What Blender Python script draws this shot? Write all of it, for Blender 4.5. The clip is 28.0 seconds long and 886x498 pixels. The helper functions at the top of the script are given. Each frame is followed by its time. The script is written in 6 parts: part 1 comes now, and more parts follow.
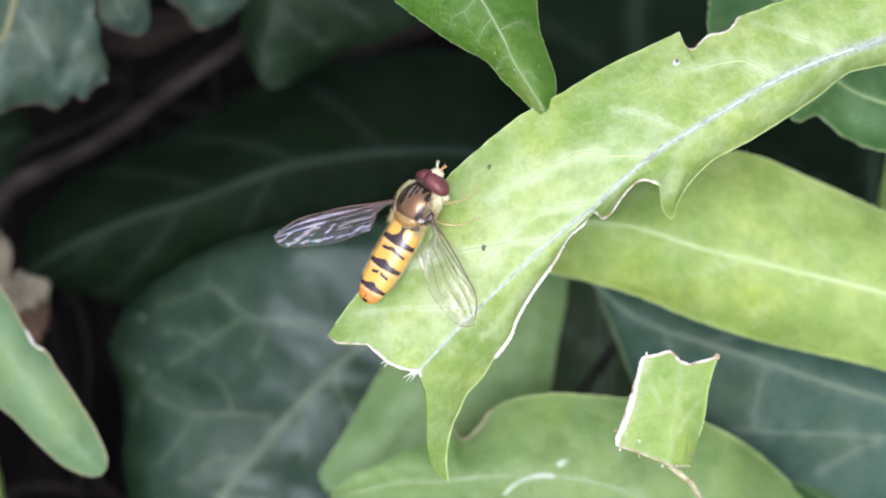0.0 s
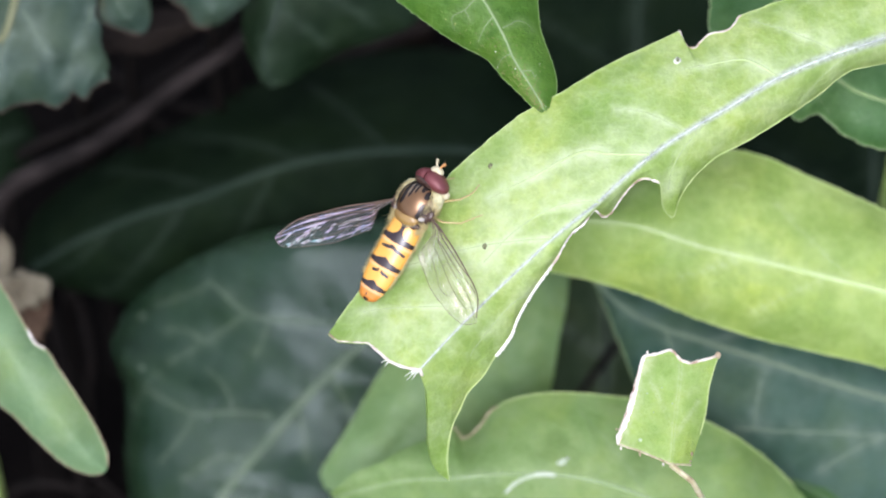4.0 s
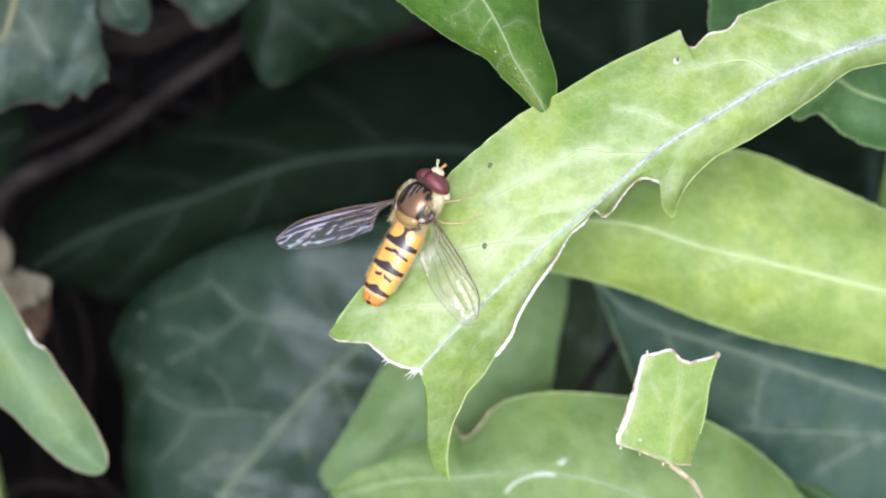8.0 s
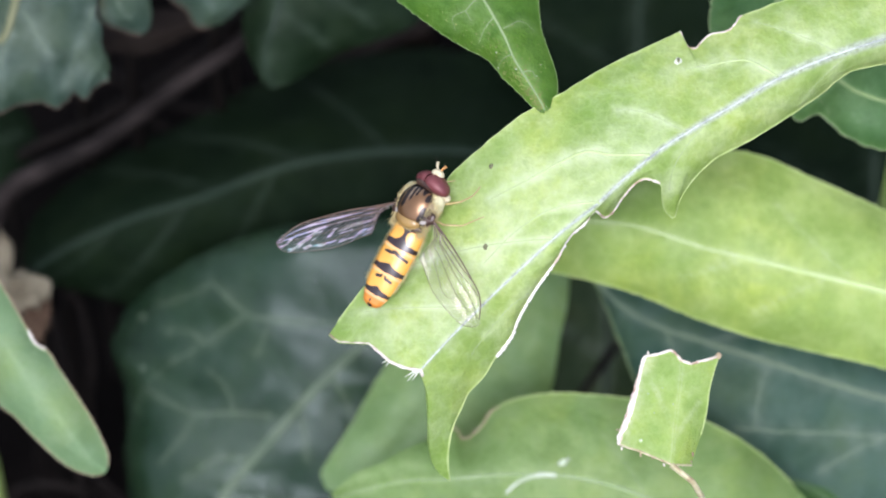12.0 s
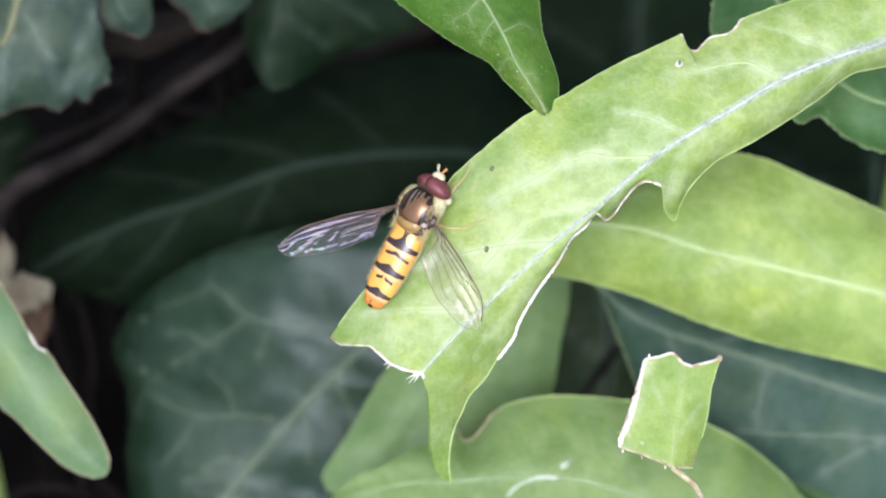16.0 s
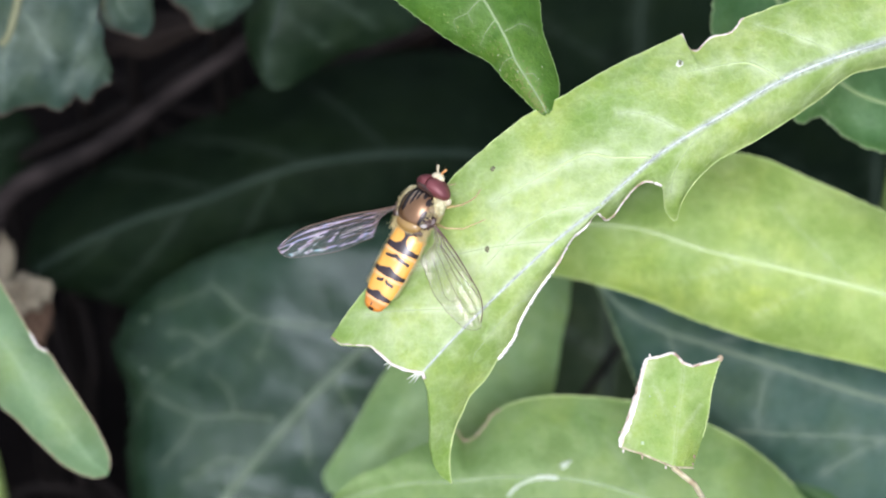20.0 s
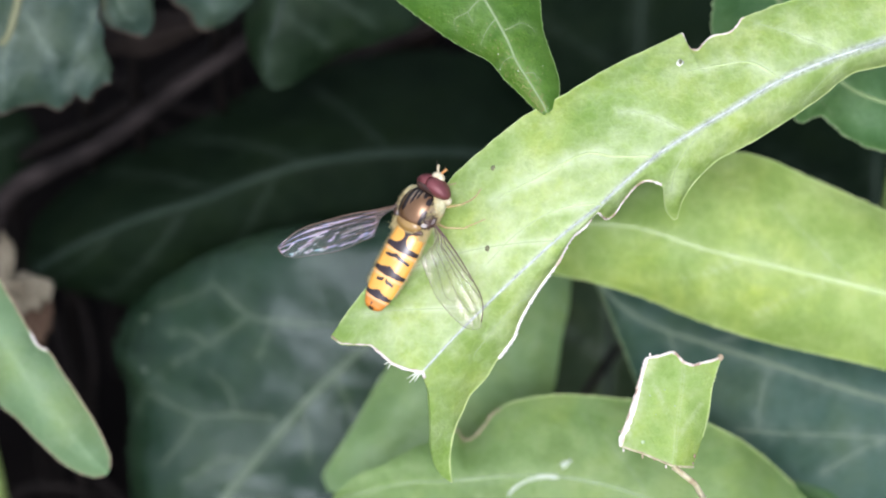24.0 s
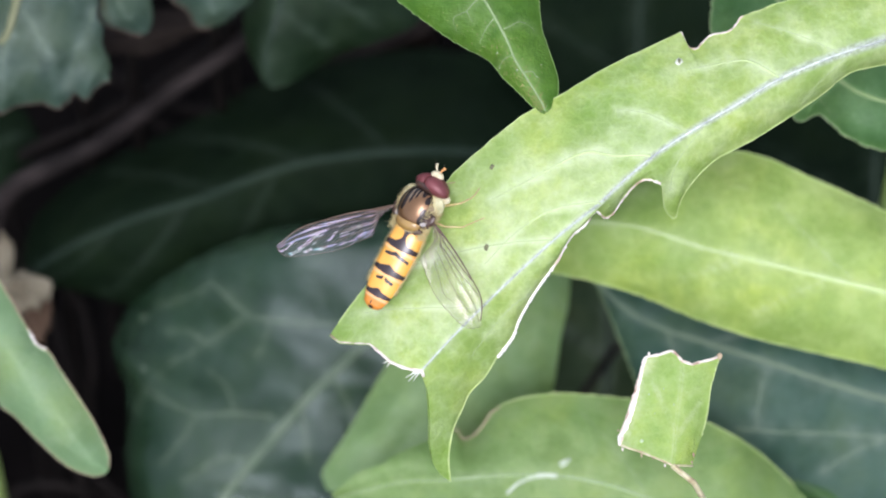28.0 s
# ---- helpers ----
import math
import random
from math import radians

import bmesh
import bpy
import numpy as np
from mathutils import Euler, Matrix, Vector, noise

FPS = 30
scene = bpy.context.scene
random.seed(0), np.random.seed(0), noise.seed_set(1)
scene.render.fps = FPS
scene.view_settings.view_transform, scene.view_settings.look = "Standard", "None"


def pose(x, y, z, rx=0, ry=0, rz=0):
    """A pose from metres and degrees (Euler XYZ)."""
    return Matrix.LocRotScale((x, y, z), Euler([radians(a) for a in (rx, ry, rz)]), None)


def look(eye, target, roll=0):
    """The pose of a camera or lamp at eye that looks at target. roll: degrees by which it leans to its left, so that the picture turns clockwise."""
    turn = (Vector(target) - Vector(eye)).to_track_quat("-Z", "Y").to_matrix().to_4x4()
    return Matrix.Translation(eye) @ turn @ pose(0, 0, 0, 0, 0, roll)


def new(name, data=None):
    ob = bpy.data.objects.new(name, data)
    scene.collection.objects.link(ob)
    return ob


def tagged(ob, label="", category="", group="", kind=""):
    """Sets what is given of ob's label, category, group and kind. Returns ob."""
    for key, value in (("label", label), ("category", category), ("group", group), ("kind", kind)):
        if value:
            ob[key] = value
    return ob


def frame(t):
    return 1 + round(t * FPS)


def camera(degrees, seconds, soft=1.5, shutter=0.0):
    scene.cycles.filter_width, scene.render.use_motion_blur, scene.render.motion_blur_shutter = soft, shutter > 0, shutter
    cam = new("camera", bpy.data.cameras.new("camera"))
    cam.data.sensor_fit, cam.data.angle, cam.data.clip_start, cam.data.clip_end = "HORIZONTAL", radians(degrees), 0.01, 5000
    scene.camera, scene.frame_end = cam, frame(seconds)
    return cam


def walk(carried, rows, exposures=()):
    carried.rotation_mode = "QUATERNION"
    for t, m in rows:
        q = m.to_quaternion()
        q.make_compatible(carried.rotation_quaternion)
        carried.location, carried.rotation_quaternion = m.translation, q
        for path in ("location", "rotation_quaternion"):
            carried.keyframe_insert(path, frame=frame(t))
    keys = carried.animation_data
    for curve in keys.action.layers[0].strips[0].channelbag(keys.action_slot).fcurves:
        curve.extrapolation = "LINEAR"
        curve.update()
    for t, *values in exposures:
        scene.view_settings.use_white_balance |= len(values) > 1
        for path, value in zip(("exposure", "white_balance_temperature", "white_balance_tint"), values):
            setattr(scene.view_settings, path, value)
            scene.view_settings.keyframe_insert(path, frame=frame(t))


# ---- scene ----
# A marmalade-coloured hoverfly rests on a bitten leaf above dark ivy.
# Lengths in the plan are millimetres; MM turns them into metres.
MM = 0.001
CENTRE = Vector((0.0, 0.0, 0.09))          # middle of the plan, above the soil
TILT = radians(60)                          # the plan leans back by this much
U = Vector((1, 0, 0))
V = Vector((0, math.sin(TILT), math.cos(TILT)))
W = Vector((0, -math.cos(TILT), math.sin(TILT)))


def at(p):
    """A plan point (across, up the slope, out of the slope) in mm, as a place in the world."""
    return CENTRE + (U * p[0] + V * p[1] + W * p[2]) * MM


# ---- camera ----
cam = camera(12.0, 28.0, soft=2.05)
cam.data.dof.use_dof = True
cam.data.dof.focus_distance = 0.2885
cam.data.dof.aperture_fstop = 31.0
EYE = CENTRE + W * 0.29
BASE = look(EYE, CENTRE)
# seconds, degrees up, degrees to the left: the small shake of a hand-held lens
SHAKE = [
    (0, -0.016, -0.039), (0.5, -0.02, -0.037), (1, -0.028, -0.025), (1.5, -0.016, -0.011), (2, -0.019, -0.004),
    (2.5, -0.016, -0.016), (3, -0.017, -0.011), (3.5, -0.029, -0.028), (5.5, -0.038, -0.026), (6, -0.028, -0.028),
    (6.5, -0.028, -0.027), (7, -0.016, -0.026), (7.5, -0.043, -0.027), (8, -0.039, -0.03), (8.5, -0.039, -0.038),
    (9, -0.032, -0.037), (9.5, -0.039, -0.039), (10, -0.03, -0.025), (10.5, -0.033, -0.026), (11, -0.04, -0.025),
    (11.5, -0.028, -0.014), (12, -0.028, -0.018), (12.5, -0.022, -0.026), (14.5, -0.005, -0.018), (15, 0.016, 0.019),
    (15.5, 0.005, -0.002), (16, 0.006, -0.003), (16.5, 0.007, -0.007), (17, 0.006, -0.003), (17.5, -0.005, -0.002),
    (18, -0.003, -0.002), (18.5, -0.005, -0.002), (19, -0.005, -0.002), (19.5, 0.005, -0.005), (20, 0.006, 0.005),
    (20.5, 0.009, 0.008), (21, 0.006, 0.008), (21.5, 0.006, 0.008), (23.5, -0.005, 0.008), (24, -0.005, 0.008),
    (24.5, 0.006, 0.008), (25, 0.004, -0.002), (25.5, -0.005, -0.003), (26, 0.004, 0.005), (26.5, -0.002, -0.005),
    (27, -0.005, -0.003), (27.5, -0.013, -0.006), (28, -0.02, -0.006),
]
walk(cam, [(t, BASE @ pose(0, 0, 0, up, left, 0)) for t, up, left in SHAKE], exposures=[(0, 0.935, 5920, 17), (12, 0.92, 5920, 17), (20, 0.905, 5920, 17), (28, 0.885, 5920, 17)])

# ---- light: a bright overcast sky ----
SUN_AZ, SUN_EL = radians(187), radians(58)
world = bpy.data.worlds.new("overcast_sky")
scene.world = world
world.use_nodes = True
sky = world.node_tree.nodes.new("ShaderNodeTexSky")
sky.sky_type, sky.sun_disc = "NISHITA", False
sky.sun_elevation, sky.sun_rotation = SUN_EL, SUN_AZ
sky.air_density, sky.dust_density, sky.ozone_density = 1.0, 3.0, 1.0
backg = world.node_tree.nodes["Background"]
cloud = world.node_tree.nodes.new("ShaderNodeHueSaturation")   # cloud cover greys the blue
cloud.inputs["Saturation"].default_value = 0.4
world.node_tree.links.new(sky.outputs[0], cloud.inputs["Color"])
world.node_tree.links.new(cloud.outputs[0], backg.inputs[0])
backg.inputs[1].default_value = 0.13
sun_data = bpy.data.lights.new("sun", "SUN")
sun_data.energy, sun_data.angle, sun_data.color = 1.5, radians(25), (1.0, 0.97, 0.92)
sun = new("sun", sun_data)
sun_way = Vector((math.sin(SUN_AZ) * math.cos(SUN_EL), math.cos(SUN_AZ) * math.cos(SUN_EL), math.sin(SUN_EL)))
sun.matrix_basis = look(sun_way, (0, 0, 0))


# ---- materials ----
class Nodes:
    """A small wrapper that adds nodes to one material."""

    def __init__(self, name):
        self.mat = bpy.data.materials.new(name)
        self.mat.use_nodes = True
        self.tree = self.mat.node_tree
        self.tree.nodes.clear()
        self.out = self.tree.nodes.new("ShaderNodeOutputMaterial")
        self.coord = self.add("ShaderNodeTexCoord")

    def add(self, kind, **values):
        node = self.tree.nodes.new(kind)
        for key, value in values.items():
            node.inputs[key.replace("_", " ")].default_value = value
        return node

    def link(self, a, b):
        self.tree.links.new(a, b)

    def noise(self, scale, detail=4, rough=0.6):
        n = self.add("ShaderNodeTexNoise", Scale=scale, Detail=detail, Roughness=rough)
        self.link(self.coord.outputs["Object"], n.inputs["Vector"])
        return n.outputs["Fac"]

    def ramp(self, fac, stops):
        r = self.tree.nodes.new("ShaderNodeValToRGB")
        while len(r.color_ramp.elements) < len(stops):
            r.color_ramp.elements.new(0.5)
        for e, (p, c) in zip(r.color_ramp.elements, stops):
            e.position, e.color = p, (*c, 1) if len(c) == 3 else c
        self.link(fac, r.inputs[0])
        return r.outputs[0]

    def mix(self, fac, a, b):
        m = self.tree.nodes.new("ShaderNodeMix")
        m.data_type = "RGBA"
        for socket, value in ((m.inputs[0], fac), (m.inputs[6], a), (m.inputs[7], b)):
            if hasattr(value, "is_linked"):
                self.link(value, socket)
            else:
                socket.default_value = value if isinstance(value, float) else (*value, 1)
        return m.outputs[2]

    def bump(self, height, strength, distance):
        b = self.add("ShaderNodeBump", Strength=strength, Distance=distance)
        self.link(height, b.inputs["Height"])
        return b.outputs[0]

    def surface(self, shader):
        self.link(shader, self.out.inputs[0])
        return self.mat


def plain(name, stops, scale, rough=0.5, metal=0.0, bump=0.3, depth=0.0001, fine=4.0, coat=0.0, sheen=0.0, gloss=0.4, coat_rough=0.3, gloss_tint=None):
    """Paintless matter: two scales of colour variation and relief."""
    n = Nodes(name)
    big, small = n.noise(scale), n.noise(scale * fine, 6)
    col = n.ramp(big, stops)
    col = n.mix(n.ramp(small, [(0.3, (0, 0, 0)), (0.75, (0.35, 0.35, 0.35))]), col, tuple(c * 0.6 for c in stops[0][1]))
    p = n.add("ShaderNodeBsdfPrincipled", Roughness=rough, Metallic=metal)
    p.inputs["Coat Weight"].default_value, p.inputs["Sheen Weight"].default_value = coat, sheen
    p.inputs["Specular IOR Level"].default_value, p.inputs["Coat Roughness"].default_value = gloss, coat_rough
    if gloss_tint:
        p.inputs["Specular Tint"].default_value = (*gloss_tint, 1)
    n.link(col, p.inputs["Base Color"])
    n.link(n.bump(small, bump, depth), p.inputs["Normal"])
    return n.surface(p.outputs[0])


def leaf_matter(name, dark, light, tint, through_col, rough=0.42, through_share=0.36, gloss=0.5, patch=90.0, vein=None, gloss_tint=None, grain=0.6, blotch=0.0, band=None, net_by=0.09):
    """Leaf tissue: blotches, fine cells, a waxy skin, and light that passes through."""
    n = Nodes(name)
    big, mid, fine = n.noise(patch, 3, 0.55), n.noise(patch * 6, 5, 0.65), n.noise(patch * 40, 3, 0.7)
    col = n.ramp(big, [(0.37, dark), (0.63, light)])
    col = n.mix(n.ramp(n.noise(patch * 2.2, 4, 0.6), [(0.45, (0, 0, 0)), (0.66, (0.8, 0.8, 0.8))]), col, (light[0] * 1.08, light[1], light[2] * 0.62))
    col = n.mix(n.ramp(mid, [(0.40, (0, 0, 0)), (0.70, (grain, grain, grain))]), col, tint)
    col = n.mix(n.ramp(n.noise(patch * 3, 4, 0.6), [(0.32, (grain, grain, grain)), (0.52, (0, 0, 0))]), col, tuple(c * 0.72 for c in dark))
    col = n.mix(n.ramp(fine, [(0.36, (grain * 0.5, grain * 0.5, grain * 0.5)), (0.6, (0, 0, 0))]), col, dark)
    spots = n.ramp(n.noise(patch * 9, 5, 0.7), [(0.40, (blotch, blotch, blotch)), (0.56, (0, 0, 0))])
    col = n.mix(spots, col, tuple(d * 0.85 for d in dark))
    pale = n.tree.nodes.new("ShaderNodeAttribute")
    pale.attribute_name = "pale"
    streak = n.tree.nodes.new("ShaderNodeMath")
    streak.operation = "MULTIPLY"
    n.link(pale.outputs["Fac"], streak.inputs[0])
    n.link(n.ramp(mid, [(0.36, (0.25, 0.25, 0.25)), (0.62, (1, 1, 1))]), streak.inputs[1])
    col = n.mix(streak.outputs[0], col, vein or tuple(min(1, c * 1.25 + 0.06) for c in tint))
    if band:
        rib = n.tree.nodes.new("ShaderNodeAttribute")
        rib.attribute_name = "rib"
        flecks = n.ramp(n.noise(2800, 4, 0.75), [(0.37, tuple(c * 0.5 for c in band)), (0.5, tuple(c * 0.88 for c in band)), (0.64, tuple(min(1, c * 1.15) for c in band))])
        col = n.mix(rib.outputs["Fac"], col, flecks)
    cells = n.tree.nodes.new("ShaderNodeTexVoronoi")
    cells.feature = "DISTANCE_TO_EDGE"
    cells.inputs["Scale"].default_value = patch * 16
    n.link(n.coord.outputs["Object"], cells.inputs["Vector"])
    net = n.ramp(cells.outputs["Distance"], [(0.0, (net_by, net_by, net_by)), (0.12, (0, 0, 0))])
    col = n.mix(net, col, tuple(min(1, c * 1.5 + 0.03) for c in light))
    p = n.add("ShaderNodeBsdfPrincipled", Roughness=rough)
    p.inputs["Specular IOR Level"].default_value = gloss
    if gloss_tint:
        p.inputs["Specular Tint"].default_value = (*gloss_tint, 1)
    n.link(col, p.inputs["Base Color"])
    height = n.tree.nodes.new("ShaderNodeMath")
    height.operation = "MULTIPLY_ADD"
    n.link(fine, height.inputs[0])
    height.inputs[1].default_value = 0.35
    n.link(mid, height.inputs[2])
    nor = n.bump(height.outputs[0], 0.5, 0.0005)
    n.link(nor, p.inputs["Normal"])
    t = n.add("ShaderNodeBsdfTranslucent")
    n.link(n.mix(0.75, col, through_col), t.inputs[0])
    n.link(nor, t.inputs["Normal"])
    m = n.add("ShaderNodeMixShader", Fac=through_share)
    n.link(p.outputs[0], m.inputs[1])
    n.link(t.outputs[0], m.inputs[2])
    return n.surface(m.outputs[0])


YOUNG = leaf_matter("young_leaf", (0.215, 0.365, 0.06), (0.43, 0.56, 0.18), (0.60, 0.69, 0.42), (0.52, 0.68, 0.15), 0.42, gloss=0.36, patch=75.0, vein=(0.63, 0.72, 0.46), grain=0.55, blotch=0.5, band=(0.49, 0.55, 0.46), net_by=0.12)
SECOND = leaf_matter("second_leaf", (0.25, 0.39, 0.075), (0.44, 0.57, 0.16), (0.49, 0.60, 0.26), (0.45, 0.62, 0.14), 0.45, gloss=0.4, patch=65.0, vein=(0.56, 0.66, 0.36), grain=0.5, blotch=0.6)
LOWER = leaf_matter("lower_leaf", (0.15, 0.265, 0.065), (0.24, 0.36, 0.115), (0.29, 0.39, 0.17), (0.32, 0.5, 0.08), 0.5, vein=(0.42, 0.52, 0.3), blotch=0.3)
# this green is set darker for the shade under the bitten leaf
SHADED = leaf_matter("shaded_middle_leaf", (0.16, 0.28, 0.082), (0.247, 0.383, 0.168), (0.31, 0.43, 0.24), (0.25, 0.42, 0.08), 0.5, blotch=0.35)
SMOOTH = leaf_matter("smooth_leaf", (0.15, 0.265, 0.115), (0.215, 0.335, 0.165), (0.27, 0.38, 0.215), (0.26, 0.46, 0.13), 0.45)
FRESH = leaf_matter("fresh_leaf", (0.055, 0.155, 0.014), (0.115, 0.24, 0.03), (0.15, 0.27, 0.055), (0.17, 0.38, 0.03), 0.5, gloss=0.28, vein=(0.21, 0.31, 0.11), blotch=0.5)
HIND = leaf_matter("hind_leaf", (0.05, 0.135, 0.035), (0.095, 0.205, 0.065), (0.13, 0.24, 0.1), (0.12, 0.32, 0.05), 0.45, gloss=0.35, vein=(0.17, 0.27, 0.12), blotch=0.4)
# shade from the foliage above is put into this near-black green
IVY_SHADED = leaf_matter("ivy_leaf", (0.0021, 0.0062, 0.0021), (0.0046, 0.0108, 0.0042), (0.0073, 0.014, 0.0066), (0.02, 0.06, 0.015), 0.6, 0.05, 0.04, vein=(0.019, 0.029, 0.018), gloss_tint=(0.8, 1.0, 0.9))
# its gloss is tinted blue to stand for the sky's sheen
IVY_GREY = leaf_matter("ivy_leaf_worn", (0.006, 0.021, 0.0075), (0.018, 0.041, 0.021), (0.028, 0.048, 0.031), (0.03, 0.08, 0.02), 0.26, 0.06, 0.35, patch=70.0, vein=(0.115, 0.155, 0.095), gloss_tint=(0.84, 0.95, 1.0))
IVY_BLUE = leaf_matter("ivy_leaf_bluish", (0.025, 0.063, 0.042), (0.048, 0.091, 0.066), (0.064, 0.105, 0.081), (0.03, 0.08, 0.03), 0.5, 0.07, 0.15, patch=90.0, vein=(0.125, 0.165, 0.13))
IVY_TOP = leaf_matter("ivy_leaf_top", (0.016, 0.039, 0.025), (0.041, 0.069, 0.051), (0.061, 0.09, 0.07), (0.03, 0.08, 0.02), 0.5, 0.07, 0.25, vein=(0.13, 0.17, 0.14))
# a copy of the dark ivy with less shade put into its colour
IVY_HALF_SHADED = leaf_matter("ivy_leaf_half_shaded", (0.0045, 0.0125, 0.0045), (0.0095, 0.021, 0.009), (0.0145, 0.027, 0.0135), (0.03, 0.08, 0.02), 0.5, 0.06, 0.1, vein=(0.035, 0.055, 0.035))
IVY_DULL = leaf_matter("ivy_leaf_dull", (0.024, 0.042, 0.018), (0.04, 0.06, 0.03), (0.048, 0.068, 0.037), (0.02, 0.04, 0.015), 0.6, 0.05, 0.05)
DEEP_GREEN = leaf_matter("deep_green_leaf", (0.025, 0.075, 0.016), (0.045, 0.11, 0.028), (0.06, 0.125, 0.04), (0.05, 0.15, 0.02), 0.45, 0.15, 0.3)
PALE_VEIN = plain("pale_vein", [(0.3, (0.38, 0.5, 0.24)), (0.7, (0.5, 0.6, 0.36))], 900, 0.6, gloss=0.2)
FAINT_VEIN = plain("faint_vein", [(0.3, (0.42, 0.54, 0.22)), (0.7, (0.52, 0.62, 0.33))], 700, 0.6, gloss=0.2)
DULL_VEIN = plain("dull_vein", [(0.3, (0.21, 0.30, 0.125)), (0.7, (0.29, 0.38, 0.2))], 500, 0.6, gloss=0.2)
FRESH_VEIN = plain("fresh_vein", [(0.3, (0.15, 0.24, 0.08)), (0.7, (0.22, 0.31, 0.13))], 700, 0.5)
FRESH_RIM = plain("fresh_rim", [(0.3, (0.13, 0.22, 0.06)), (0.7, (0.2, 0.29, 0.1))], 700, 0.5)
GREEN_VEIN = plain("green_vein", [(0.3, (0.16, 0.32, 0.08)), (0.7, (0.26, 0.42, 0.14))], 700, 0.5)
MIDRIB = plain("whitish_midrib", [(0.38, (0.34, 0.38, 0.33)), (0.5, (0.52, 0.58, 0.49)), (0.7, (0.62, 0.67, 0.60))], 1300, 0.6, gloss=0.2, fine=3.0)
IVY_VEIN = plain("ivy_vein", [(0.3, (0.014, 0.026, 0.017)), (0.7, (0.027, 0.042, 0.028))], 500, 0.5, gloss=0.1)
IVY_CLEAR = plain("ivy_clear_vein", [(0.3, (0.115, 0.16, 0.105)), (0.7, (0.165, 0.215, 0.145))], 500, 0.5, gloss=0.2)
IVY_PALE = plain("ivy_pale_vein", [(0.3, (0.075, 0.11, 0.07)), (0.7, (0.115, 0.155, 0.1))], 500, 0.5, gloss=0.2)
YELLOW_VEIN = plain("yellow_vein", [(0.3, (0.085, 0.095, 0.035)), (0.7, (0.13, 0.14, 0.06))], 500, 0.5)
RIM = plain("pale_leaf_rim", [(0.3, (0.45, 0.58, 0.2)), (0.7, (0.58, 0.68, 0.3))], 900, 0.5)
SCAR = plain("dry_bite_scar", [(0.37, (0.38, 0.27, 0.19)), (0.47, (0.74, 0.66, 0.56)), (0.65, (0.87, 0.83, 0.77))], 900, 0.7)
WHITE_SCAR = plain("white_bite_scar", [(0.36, (0.6, 0.5, 0.4)), (0.44, (0.82, 0.78, 0.7)), (0.7, (0.9, 0.88, 0.84))], 700, 0.7)
RUST = plain("rusty_rim", [(0.3, (0.03, 0.022, 0.017)), (0.7, (0.1, 0.075, 0.058))], 700, 0.7, gloss=0.1)
STALK = plain("dry_stalk", [(0.3, (0.3, 0.2, 0.13)), (0.7, (0.55, 0.48, 0.3))], 800, 0.6)
DRY_STALK = plain("pale_dry_stalk", [(0.35, (0.34, 0.27, 0.15)), (0.5, (0.5, 0.46, 0.27)), (0.7, (0.66, 0.62, 0.44))], 1500, 0.6, bump=0.6)
GREEN_STEM = plain("green_stem", [(0.3, (0.2, 0.3, 0.08)), (0.7, (0.32, 0.42, 0.14))], 500, 0.5)
BARK = plain("bark", [(0.3, (0.006, 0.0048, 0.0043)), (0.7, (0.036, 0.029, 0.027))], 260, 0.75, bump=0.8, depth=0.0006, gloss=0.1)
# twigs are nearly black because the ivy's shade is in the colour
TWIG_SHADED = plain("dead_twig", [(0.3, (0.0028, 0.0021, 0.0018)), (0.7, (0.009, 0.0068, 0.0056))], 400, 0.8, bump=0.6, gloss=0.1)
DRY = plain("dry_leaf", [(0.3, (0.12, 0.1, 0.065)), (0.7, (0.31, 0.28, 0.2))], 250, 0.8, bump=0.6, depth=0.0005, gloss=0.1)
DRY_BROWN = plain("dry_brown", [(0.3, (0.04, 0.024, 0.015)), (0.7, (0.13, 0.085, 0.055))], 250, 0.8, bump=0.6, depth=0.0005, gloss=0.1)
# brown darkened to hold the shade under the ivy
BROWN_SHADED = plain("shaded_brown_leaf", [(0.3, (0.008, 0.006, 0.005)), (0.7, (0.028, 0.022, 0.018))], 250, 0.8, bump=0.6, depth=0.0005, gloss=0.05)
REMNANT = leaf_matter("remnant_leaf", (0.24, 0.40, 0.07), (0.39, 0.53, 0.15), (0.50, 0.61, 0.27), (0.45, 0.65, 0.08), 0.5, patch=160.0, vein=(0.68, 0.72, 0.46), grain=0.55, blotch=0.3)
# soil colour includes the deep shade of the foliage over it
SOIL_SHADED = plain("shaded_soil", [(0.3, (0.001, 0.0008, 0.0007)), (0.7, (0.004, 0.0031, 0.0028))], 120, 0.95, bump=1.0, depth=0.002, gloss=0.05)
SPECK = plain("dark_speck", [(0.3, (0.09, 0.1, 0.05)), (0.7, (0.24, 0.24, 0.12))], 2000, 0.8)
WORN = plain("worn_tissue", [(0.3, (0.34, 0.42, 0.27)), (0.7, (0.52, 0.58, 0.46))], 900, 0.6, gloss=0.2)
STIPPLE = plain("brownish_stipple", [(0.35, (0.13, 0.13, 0.03)), (0.65, (0.27, 0.28, 0.09))], 3000, 0.7)
YELLOW_DOT = plain("yellowish_dot", [(0.3, (0.26, 0.3, 0.08)), (0.7, (0.38, 0.4, 0.14))], 2000, 0.7)
PALE_SPECK = plain("pale_speck", [(0.3, (0.5, 0.55, 0.4)), (0.7, (0.8, 0.82, 0.72))], 2000, 0.7)


